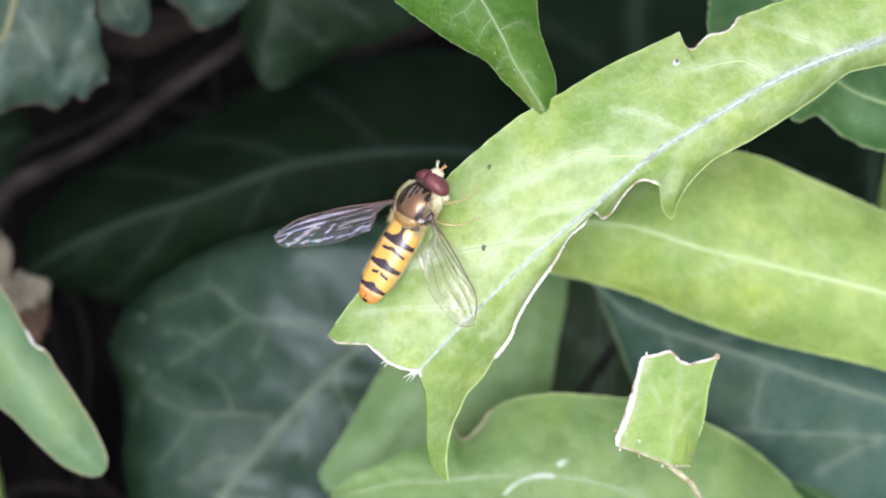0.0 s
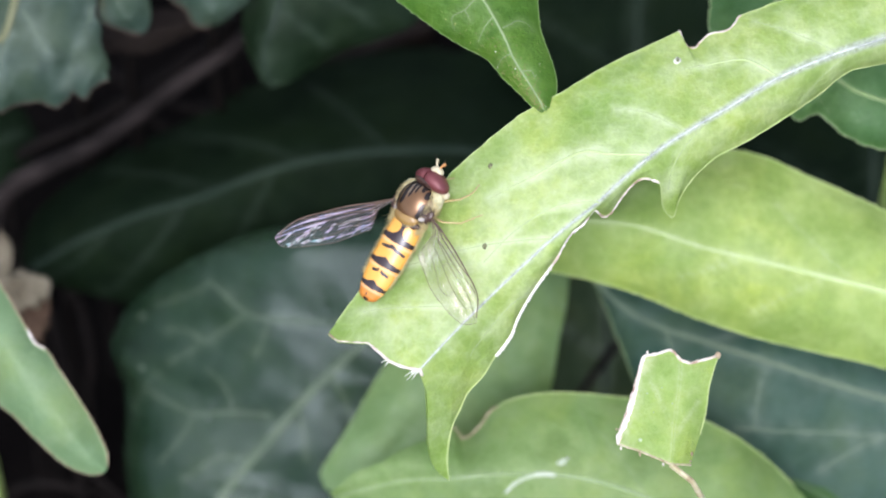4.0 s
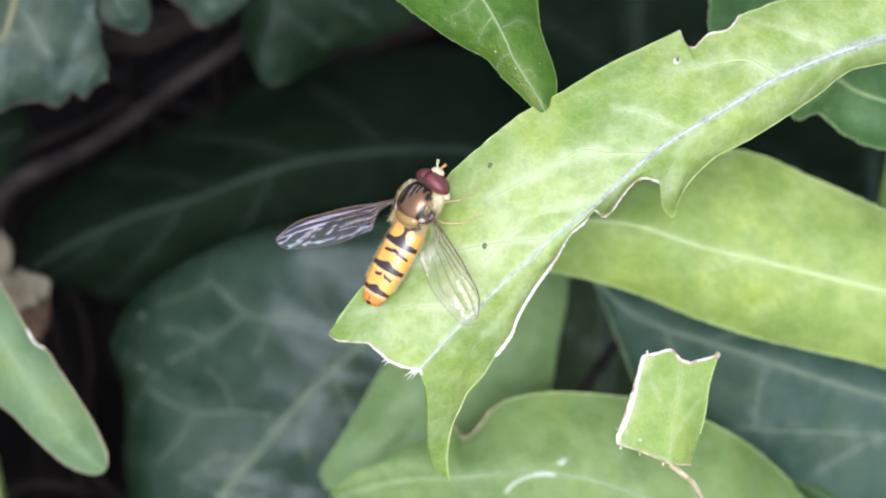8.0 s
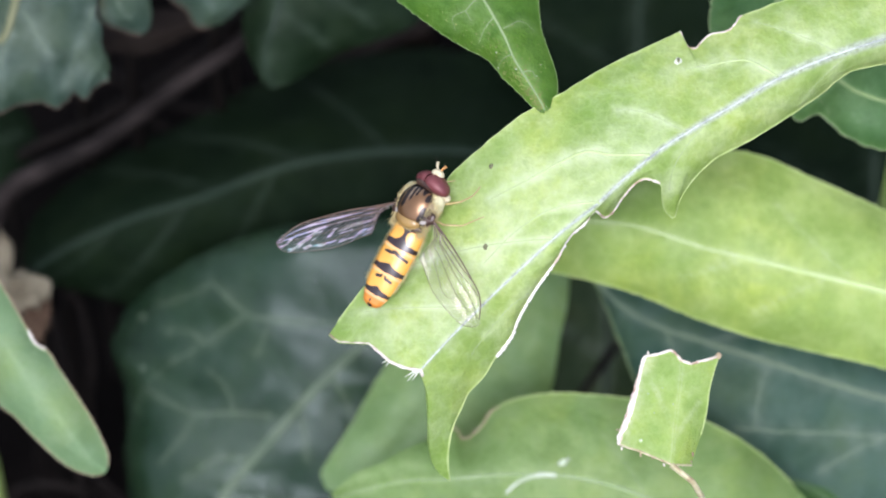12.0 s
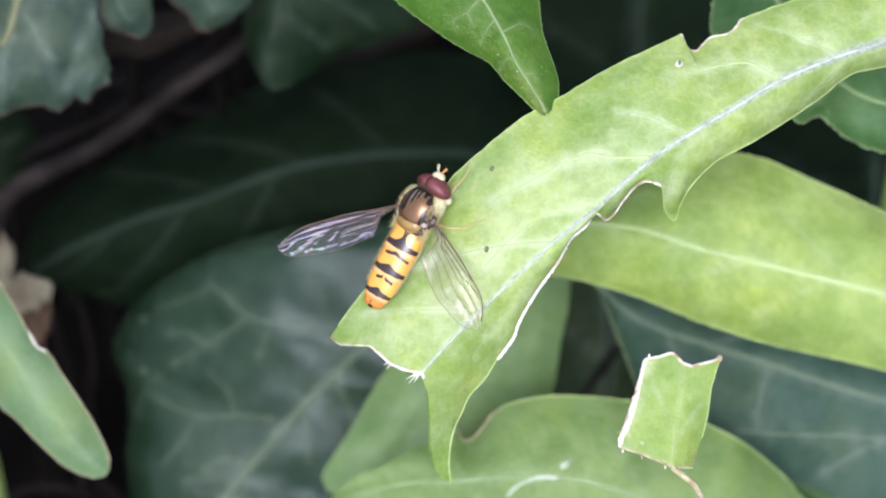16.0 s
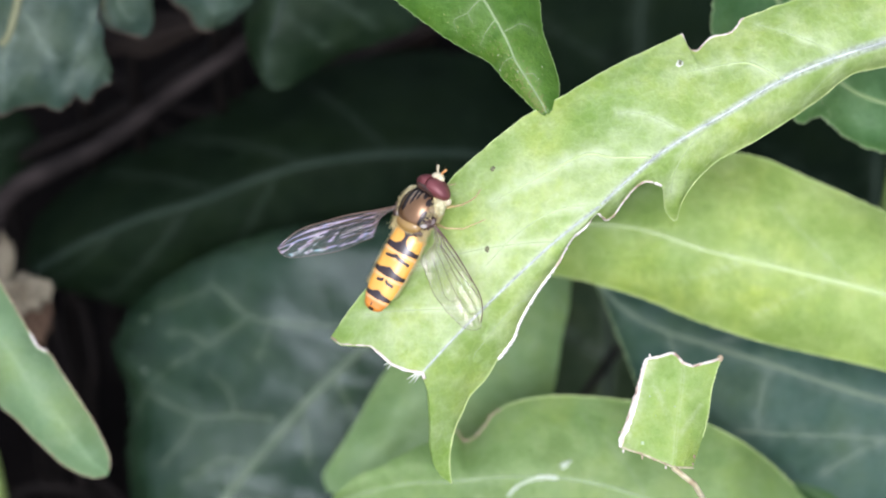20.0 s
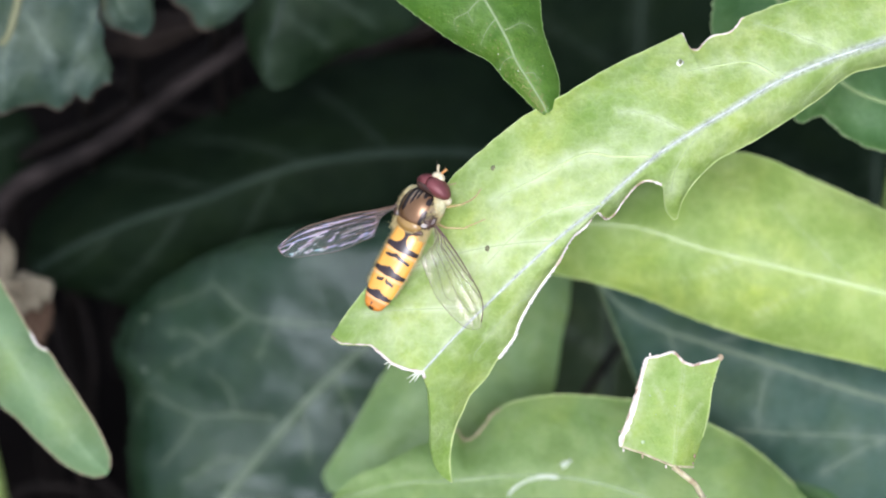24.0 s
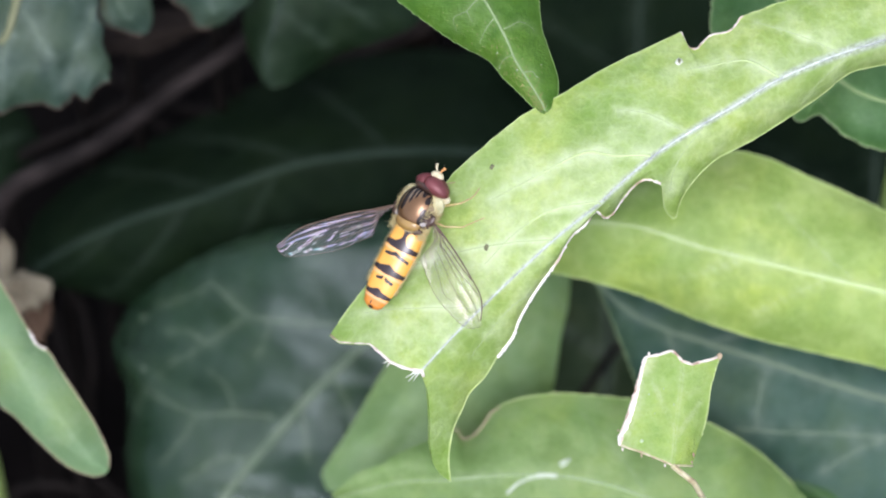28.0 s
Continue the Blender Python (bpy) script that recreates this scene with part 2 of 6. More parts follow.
def marked(name, light, dark, rough, coat=0.0, metal=0.0, grain=2500, attr="mark", seam=None):
    """Insect skin whose drawing is stored on the mesh."""
    n = Nodes(name)
    a = n.tree.nodes.new("ShaderNodeAttribute")
    a.attribute_name = attr
    fine = n.noise(grain, 5)
    lit = n.mix(n.ramp(fine, [(0.35, (0, 0, 0)), (0.75, (0.5, 0.5, 0.5))]), light, tuple(c * 0.72 for c in light))
    lit = n.mix(n.ramp(n.noise(grain * 0.25, 3), [(0.45, (0, 0, 0)), (0.75, (0.5, 0.5, 0.5))]), lit, tuple(min(1, c * 1.22 + 0.01) for c in light))
    pick = n.ramp(a.outputs["Fac"], [(0.38, (0, 0, 0)), (0.62, (1, 1, 1))])
    if seam:
        b = n.tree.nodes.new("ShaderNodeAttribute")
        b.attribute_name = "seam"
        lit = n.mix(b.outputs["Fac"], lit, seam)
    p = n.add("ShaderNodeBsdfPrincipled", Roughness=rough, Metallic=metal)
    p.inputs["Coat Weight"].default_value = coat
    p.inputs["Coat Roughness"].default_value = 0.25
    n.link(n.mix(pick, lit, dark), p.inputs["Base Color"])
    n.link(n.bump(fine, 0.2, 0.00004), p.inputs["Normal"])
    return n.surface(p.outputs[0])


ABDOMEN = marked("banded_abdomen", (0.7, 0.355, 0.055), (0.02, 0.01, 0.012), 0.33, 0.4, seam=(0.78, 0.46, 0.24))
ABDOMEN_TIP = marked("abdomen_tip", (0.58, 0.215, 0.028), (0.02, 0.01, 0.012), 0.35, 0.3, seam=(0.78, 0.46, 0.24))
THORAX = marked("bronze_thorax", (0.2, 0.107, 0.046), (0.018, 0.012, 0.01), 0.32, 0.45, 0.6, seam=(0.32, 0.27, 0.19))
SCUTELLUM = plain("scutellum_skin", [(0.3, (0.2, 0.11, 0.03)), (0.7, (0.38, 0.25, 0.08))], 700, 0.25, coat=0.5)
EYE_SKIN = plain("compound_eye", [(0.3, (0.085, 0.017, 0.018)), (0.7, (0.155, 0.04, 0.042))], 900, 0.5, gloss=1.0, gloss_tint=(1.0, 0.66, 0.66))
FACE = plain("pale_face", [(0.3, (0.5, 0.43, 0.24)), (0.7, (0.74, 0.68, 0.5))], 2500, 0.6)
DUST = plain("dusted_flank", [(0.3, (0.4, 0.38, 0.2)), (0.7, (0.68, 0.66, 0.42))], 2500, 0.7)
HAIR = plain("pale_hair", [(0.3, (0.5, 0.4, 0.16)), (0.7, (0.7, 0.6, 0.32))], 3000, 0.6)
ORANGE = plain("orange_horn", [(0.3, (0.45, 0.2, 0.06)), (0.7, (0.68, 0.36, 0.12))], 2500, 0.45)
LEG = plain("leg_skin", [(0.3, (0.40, 0.31, 0.12)), (0.7, (0.55, 0.46, 0.22))], 2500, 0.4)
DARK_HORN = plain("dark_horn", [(0.3, (0.03, 0.016, 0.012)), (0.7, (0.09, 0.045, 0.03))], 2500, 0.35, coat=0.3)
MEMBRANE = plain("pale_membrane", [(0.3, (0.28, 0.25, 0.22)), (0.7, (0.5, 0.47, 0.44))], 2500, 0.35)
WING_VEIN = plain("wing_vein", [(0.3, (0.075, 0.046, 0.03)), (0.7, (0.16, 0.1, 0.066))], 2500, 0.35)


def wing_matter():
    """Clear wrinkled membrane with a thin-film sheen."""
    n = Nodes("wing_membrane")
    wave, fine = n.noise(600, 3), n.noise(1800, 3)
    film = n.ramp(wave, [(0.32, (0.74, 0.74, 0.9)), (0.45, (1.0, 0.8, 0.9)), (0.55, (0.95, 0.86, 0.8)), (0.68, (0.66, 0.96, 0.86))])
    clear = n.add("ShaderNodeBsdfTransparent", Color=(0.92, 0.91, 0.89, 1))
    shine = n.add("ShaderNodeBsdfGlossy", Roughness=0.2)
    n.link(film, shine.inputs["Color"])
    n.link(n.bump(n.mix(0.4, n.ramp(wave, [(0, (0, 0, 0)), (1, (1, 1, 1))]), n.ramp(fine, [(0, (0, 0, 0)), (1, (1, 1, 1))])), 0.25, 0.0003), shine.inputs["Normal"])
    m = n.add("ShaderNodeMixShader")
    n.link(n.add("ShaderNodeFresnel", IOR=1.38).outputs[0], m.inputs[0])
    haze = n.add("ShaderNodeMixShader", Fac=0.055)
    n.link(clear.outputs[0], haze.inputs[1])
    n.link(n.add("ShaderNodeBsdfDiffuse", Color=(0.62, 0.6, 0.6, 1)).outputs[0], haze.inputs[2])
    n.link(haze.outputs[0], m.inputs[1])
    n.link(shine.outputs[0], m.inputs[2])
    return n.surface(m.outputs[0])


WING = wing_matter()

# ---- mesh tools ----
ORIGIN = {}


def thing(name, label, category, base, group="", kind=""):
    """A top-level empty at its base point (world metres)."""
    ob = new(name)
    ob.empty_display_size = 0.005
    ob.location = base
    ORIGIN[ob] = Vector(base)
    return tagged(ob, label, category, group, kind)


def part(name, bm, material, parent, label="", smooth=True):
    """Links a bmesh, in world places, as one mesh object under a thing or part."""
    base = ORIGIN[parent]
    for v in bm.verts:
        v.co -= base
    data = bpy.data.meshes.new(name)
    bm.to_mesh(data)
    bm.free()
    if smooth:
        data.polygons.foreach_set("use_smooth", [True] * len(data.polygons))
    data.materials.append(material)
    ob = new(name, data)
    ob.parent = parent
    ORIGIN[ob] = base
    return tagged(ob, label) if label else ob


def spline(points, t):
    """Catmull-Rom through points, t in 0..1 by chord length."""
    pts = [Vector(p) for p in points]
    run = [0.0]
    for a, b in zip(pts, pts[1:]):
        run.append(run[-1] + (b - a).length)
    s = min(max(t, 0), 1) * run[-1]
    i = 0
    while i < len(pts) - 2 and s > run[i + 1]:
        i += 1
    f = (s - run[i]) / max(run[i + 1] - run[i], 1e-9)
    p1, p2 = pts[i], pts[i + 1]
    d = max(run[i + 1] - run[i], 1e-9)
    m1 = (p2 - pts[i - 1]) / (run[i + 1] - run[i - 1]) * d if i else p2 - p1
    m2 = (pts[i + 2] - p1) / (run[i + 2] - run[i]) * d if i + 2 < len(pts) else p2 - p1
    f2, f3 = f * f, f * f * f
    return p1 * (2 * f3 - 3 * f2 + 1) + m1 * (f3 - 2 * f2 + f) + p2 * (3 * f2 - 2 * f3) + m2 * (f3 - f2)


def tube(path, radii, sides=8, flat=1.0, up=W, bm=None):
    """A tapered round or flattened tube along world points, closed at both ends."""
    bm = bm or bmesh.new()
    rings = []
    n = len(path)
    for i, p in enumerate(path):
        d = (path[min(i + 1, n - 1)] - path[max(i - 1, 0)]).normalized()
        side = d.cross(up)
        side = side.normalized() if side.length > 1e-6 else d.orthogonal().normalized()
        top = side.cross(d).normalized()
        r = radii[i] if not isinstance(radii, float) else radii
        rings.append([bm.verts.new(p + side * (r * math.cos(a)) + top * (r * flat * math.sin(a)))
                      for a in [2 * math.pi * k / sides for k in range(sides)]])
    for a, b in zip(rings, rings[1:]):
        for k in range(sides):
            bm.faces.new((a[k], a[(k + 1) % sides], b[(k + 1) % sides], b[k]))
    bm.faces.new(rings[0][::-1])
    bm.faces.new(rings[-1])
    return bm


def ball(centre, axes, radii, seg=24, rings=16, wobble=0.0):
    """An ellipsoid with its own axes."""
    bm = bmesh.new()
    bmesh.ops.create_uvsphere(bm, u_segments=seg, v_segments=rings, radius=1)
    m = Matrix(axes).transposed()
    for v in bm.verts:
        k = 1 + wobble * noise.noise(v.co * 2.3)
        v.co = centre + m @ Vector([c * r * k for c, r in zip(v.co, radii)])
    return bm


class Blade:
    """A leaf blade spanned by its midrib and its two edges (plan mm)."""

    def __init__(self, left, mid, right, puff=0.6, thick=0.28, ripple=0.25, ragged=0.08, seed=0, start=(), finish=(), reach=0.07, bites=False, curl=0.0):
        self.bites, self.net, self.curl = bites, None, curl
        self.start, self.finish, self.reach = start, finish, reach
        self.left, self.mid, self.right = left, mid, right
        self.puff, self.thick, self.ripple, self.ragged, self.seed = puff, thick, ripple, ragged, seed

    def plan(self, t, c, bitten=True):
        m = spline(self.mid, t)
        rail = self.left if c < 0 else self.right
        e, a = spline(rail, t), abs(c)
        if self.bites:
            calm = sum((spline(rail, t + k * 0.018) for k in (-4, -3, -2, -1, 1, 2, 3, 4)), e) / 9
            p = m.lerp(calm, a) + (e - calm) * (min(max((a - 0.35) / 0.65, 0), 1) if bitten else 0)
            d = min((p - m).xy.length / max((calm - m).xy.length, 0.01), 1.6)
            p.z = m.z + (calm.z - m.z) * d + self.puff * 4 * d * (1 - d)
        else:
            p = m.lerp(e, a)
            p.z += self.puff * min(1, (e - m).xy.length / 5) * 4 * a * (1 - a) - self.curl * a ** 9
        for rows, d in ((self.start, t), (self.finish, 1 - t)):
            if rows and d < self.reach:
                k = (1 - d / self.reach)
                for (c0, x0, y0), (c1, x1, y1) in zip(rows, rows[1:]):
                    if c0 <= c <= c1:
                        f = (c - c0) / (c1 - c0)
                        p.x += k * (x0 + (x1 - x0) * f)
                        p.y += k * (y0 + (y1 - y0) * f)
                        break
        q = Vector((p.x * 0.16 + self.seed * 7.1, p.y * 0.16, 0.0))
        p.z += self.ripple * a * noise.noise(q) * 2 + 0.3 * self.ripple * noise.noise(q * 3)
        if a > 0.5:
            out = (e - m)
            if out.length > 1e-6:
                p += out.normalized() * self.ragged * (a - 0.5) * 2 * noise.noise(Vector((t * 60, c * 3, self.seed)))
        return p

    def place(self, t, c):
        return at(self.plan(t, c))

    def normal(self, t, c):
        e = 0.01
        c = max(-0.97, min(0.97, c))
        t = max(0.012, min(0.988, t))
        a = self.plan(t + e, c, False) - self.plan(t - e, c, False)
        b = self.plan(t, c + 0.02, False) - self.plan(t, c - 0.02, False)
        n = a.cross(b)
        n = n.normalized() if n.length > 1e-9 else Vector((0, 0, 1))
        if n.z < 0:
            n = -n
        return U * n.x + V * n.y + W * n.z

    def mesh(self, n=90, m=20, gather=1.0):
        bm = bmesh.new()
        cs = [math.copysign(abs(c) ** gather, c) for c in (-1 + 2 * k / m for k in range(m + 1))]
        top, low = [], []
        for i in range(n + 1):
            t = i / n
            rt, rl = [], []
            for c in cs:
                p = self.place(t, c)
                rt.append(bm.verts.new(p))
                rl.append(bm.verts.new(p - self.normal(t, c) * self.thick * MM * (1 - 0.55 * abs(c) ** 3)))
            top.append(rt)
            low.append(rl)
        for i in range(n):
            for k in range(m):
                bm.faces.new((top[i][k], top[i + 1][k], top[i + 1][k + 1], top[i][k + 1]))
                bm.faces.new((low[i][k], low[i][k + 1], low[i + 1][k + 1], low[i + 1][k]))
        # the cut edge has its own corners, so that the skin is not rounded over
        def twin(v):
            return bm.verts.new(v.co)
        for row in top, low:
            for i in range(n + 1):
                row[i] = [twin(row[i][0]), *(twin(v) if i in (0, n) else v for v in row[i][1:-1]), twin(row[i][m])]
        for i in range(n):
            bm.faces.new((top[i][0], low[i][0], low[i + 1][0], top[i + 1][0]))
            bm.faces.new((top[i][m], top[i + 1][m], low[i + 1][m], low[i][m]))
        for k in range(m):
            bm.faces.new((top[0][k], top[0][k + 1], low[0][k + 1], low[0][k]))
            bm.faces.new((top[n][k], low[n][k], low[n][k + 1], top[n][k + 1]))
        bmesh.ops.recalc_face_normals(bm, faces=bm.faces)
        return bm

    def find(self, p):
        """The blade place (t, c) nearest to a plan point, seen along the slope's normal."""
        if self.net is None:
            self.net = [(q.x, q.y, i / 70, k / 20) for i in range(71) for k in range(-20, 21) for q in (self.plan(i / 70, k / 20),)]
            self.flat = np.array(self.net)
        t, c = self.flat[np.argmin((self.flat[:, 0] - p[0]) ** 2 + (self.flat[:, 1] - p[1]) ** 2)][2:]
        step_t, step_c = 1 / 140, 1 / 40
        for _ in range(7):
            best = min(((self.plan(a, b) - Vector(p)).xy.length, a, b) for a in (max(t - step_t, 0), t, min(t + step_t, 1)) for b in (max(c - step_c, -1), c, min(c + step_c, 1)))
            t, c, step_t, step_c = best[1], best[2], step_t / 2, step_c / 2
        return t, c

    def drawn(self, points, r0, r1, flat=0.25, n=26, lift=0.5, rough=0.0):
        """A vein laid on the blade along plan points."""
        path, radii, up = [], [], W
        for i in range(n + 1):
            t, c = self.find(spline(points, i / n))
            up = self.normal(t, c)
            radii.append((r0 + (r1 - r0) * i / n) * MM * (1 + rough * noise.noise(Vector((i * 0.7, r0 * 9, self.seed)))))
            path.append(self.place(t, c) + up * r0 * flat * lift * MM)
        return tube(path, radii, 8, flat, up)

    def vein(self, t0, c0, t1, c1, r0, r1, bow=0.0, n=22, flat=0.5, lift=0.2):
        """A tapered vein on the blade from one blade place to another."""
        path, radii = [], []
        for i in range(n + 1):
            f = i / n
            t, c = t0 + (t1 - t0) * f + bow * f * (1 - f), c0 + (c1 - c0) * f
            path.append(self.place(t, c) + self.normal(t, c) * (r0 + (r1 - r0) * f) * flat * lift * MM)
            radii.append((r0 + (r1 - r0) * f) * MM)
        return tube(path, radii, 8, flat, self.normal((t0 + t1) / 2, (c0 + c1) / 2))

    def edge(self, side, t0, t1, r, n=None, jag=0.0):
        """A thin rim along one edge."""
        n = n or max(6, int(160 * (t1 - t0)))
        path = [self.place(t0 + (t1 - t0) * i / n, side) for i in range(n + 1)]
        path = [p + (U * noise.noise(Vector((i * 0.9, 3, side))) + V * noise.noise(Vector((i * 0.9, 8, side)))) * jag * MM for i, p in enumerate(path)]
        radii = [r * MM * (0.75 + (0.5 + 4 * jag) * noise.noise(Vector((i * 0.4, side, self.seed)))) for i in range(n + 1)]
        return tube(path, radii, 6)


def soft_step(a, b, x):
    x = min(max((x - a) / (b - a), 0), 1)
    return x * x * (3 - 2 * x)


def foot(p):
    """The soil point under a plan point, in plan mm."""
    q = at(p)
    q.z = -0.003
    d = (q - CENTRE) / MM
    return (d.dot(U), d.dot(V), d.dot(W))


def leaf(name, blade, matter, label, group, rib=None, rib_r=(0.35, 0.12), veins=(), vein_matter=None, vein_r=0.12,
         drawn=(), rims=(), n=90, m=20, rim_matter=None, rib_span=(0.0, 1.0), root=1, stalk=(), stalk_matter=None, stalk_r=0.5, glow_by=0.75, rib_n=90, rib_lift=0.2, wide=0.0, band=(), faded=()):
    """A leaf: blade, midrib, side veins, rims and a stalk down to the soil. root: the end of the blade where the stalk joins."""
    low = blade.mid[-1] if root else blade.mid[0]
    path = [low, *stalk] if stalk else [low, (low[0], low[1] - 1, low[2] - 9)]
    end = foot(path[-1])
    ob = thing(name, label, "leaf", at(end), group)
    skin = part("blade", blade.mesh(n, m, 1.6 if band else 1.0), matter, ob)
    stem(ob, [end, *path[::-1]], stalk_r * 1.2, stalk_r, stalk_matter or (TWIG_SHADED if name == "ivy_leaf" else GREEN_STEM), "stalk")
    if rib:
        part("midrib", blade.vein(rib_span[0], 0, rib_span[1], 0, rib_r[0], rib_r[1], n=rib_n, flat=0.25, lift=rib_lift), rib, ob)
    for t0, c0, t1, c1, *rest in veins:
        r = rest[0] if rest else vein_r
        part("vein", blade.vein(t0, c0, t1, c1, r * 0.4, r * 0.2, 0.0, flat=0.2), vein_matter or PALE_VEIN, ob)
    for points, r0, r1 in drawn:
        part("vein", blade.drawn(points, r0 * 0.4, r1 * 0.4, 0.2), vein_matter or PALE_VEIN, ob)
    # the tissue pales beside the veins; wide adds a painted whitish sky sheen
    lines = [([spline(points, i / 30) for i in range(31)], 1.6 * r0 + 0.14) for points, r0, r1 in drawn]
    lines += [([blade.plan(v[0] + (v[2] - v[0]) * i / 20, v[1] + (v[3] - v[1]) * i / 20) for i in range(21)], 1.5 * (v[4] if len(v) > 4 else vein_r) + 0.13) for v in veins]
    if rib:
        lines.append(([blade.plan(i / 80, 0) for i in range(81)], 1.6 * max(rib_r) + 0.1))
    lines = [(*row, glow_by, wide) for row in lines] + [([spline(points, i / 30) for i in range(31)], width, share, 0.0) for points, width, share in faded]
    data = skin.data
    co = np.empty(len(data.vertices) * 3)
    data.vertices.foreach_get("co", co)
    co = (co.reshape(-1, 3) + np.array(ORIGIN[skin]) - np.array(CENTRE)) / MM
    plane = np.stack((co @ np.array(U), co @ np.array(V)), 1)
    glow = np.zeros(len(plane))
    for pts, width, share, haze in lines:
        xy = np.array([(p[0], p[1]) for p in pts])
        a, d = xy[:-1], xy[1:] - xy[:-1]
        f = np.clip(((plane[:, None] - a) * d).sum(2) / np.maximum((d * d).sum(1), 1e-9), 0, 1)
        gap = np.linalg.norm(plane[:, None] - a - d * f[..., None], axis=2).min(1)
        glow = np.maximum(glow, share * np.exp(-(gap / width) ** 2) + haze * np.exp(-(gap / (1.2 + 2 * width)) ** 2))
    if band:
        # the whitish band that the midrib makes, wider towards the stalk
        xy = np.array([tuple(blade.plan(i / 160, 0).xy) for i in range(161)])
        a, d = xy[:-1], xy[1:] - xy[:-1]
        f = np.clip(((plane[:, None] - a) * d).sum(2) / np.maximum((d * d).sum(1), 1e-9), 0, 1)
        far = np.linalg.norm(plane[:, None] - a - d * f[..., None], axis=2)
        k = far.argmin(1)
        half = band[0] + (band[1] - band[0]) * (k / 160) ** 1.5
        data.attributes.new("rib", "FLOAT", "POINT").data.foreach_set("value", np.exp(-(far.min(1) / half) ** 4))
        # one half pales more than the other, which paints in its sky sheen
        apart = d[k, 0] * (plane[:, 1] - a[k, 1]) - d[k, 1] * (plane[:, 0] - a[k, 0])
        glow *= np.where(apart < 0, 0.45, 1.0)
    layer = data.attributes.new("pale", "FLOAT", "POINT")
    layer.data.foreach_set("value", glow)
    for side, t0, t1, r in rims:
        part("rim", blade.edge(side, t0, t1, r), rim_matter or RIM, ob)
    return ob


def stem(parent, points, r0, r1, matter, name="stem", label="", lumps=0.12, n=40, sides=10):
    path = [at(spline(points, i / n)) for i in range(n + 1)]
    radii = [(r0 + (r1 - r0) * i / n) * MM * (1 + lumps * noise.noise(Vector((i * 0.35, r0, r1)))) for i in range(n + 1)]
    return part(name, tube(path, radii, sides), matter, parent, label)


# ---- ground ----
def ground():
    bm = bmesh.new()
    xs = [-60, -12, -2.5, -0.6, -0.25] + [-0.16 + 0.008 * i for i in range(41)] + [0.25, 0.6, 2.5, 12, 60]
    grid = [[bm.verts.new((x, y, 0.004 * noise.noise(Vector((x * 45, y * 45, 0))) + 0.002 * noise.noise(Vector((x * 160, y * 160, 3)))
                           if abs(x) < 0.3 and abs(y) < 0.3 else 0)) for y in xs] for x in xs]
    for i in range(len(xs) - 1):
        for j in range(len(xs) - 1):
            bm.faces.new((grid[i][j], grid[i + 1][j], grid[i + 1][j + 1], grid[i][j + 1]))
    data = bpy.data.meshes.new("ground")
    bm.to_mesh(data)
    bm.free()
    data.materials.append(SOIL_SHADED)
    return tagged(new("ground", data), "dark soil under the ivy, shade put into its colour", "ground", kind="structure")


ground()


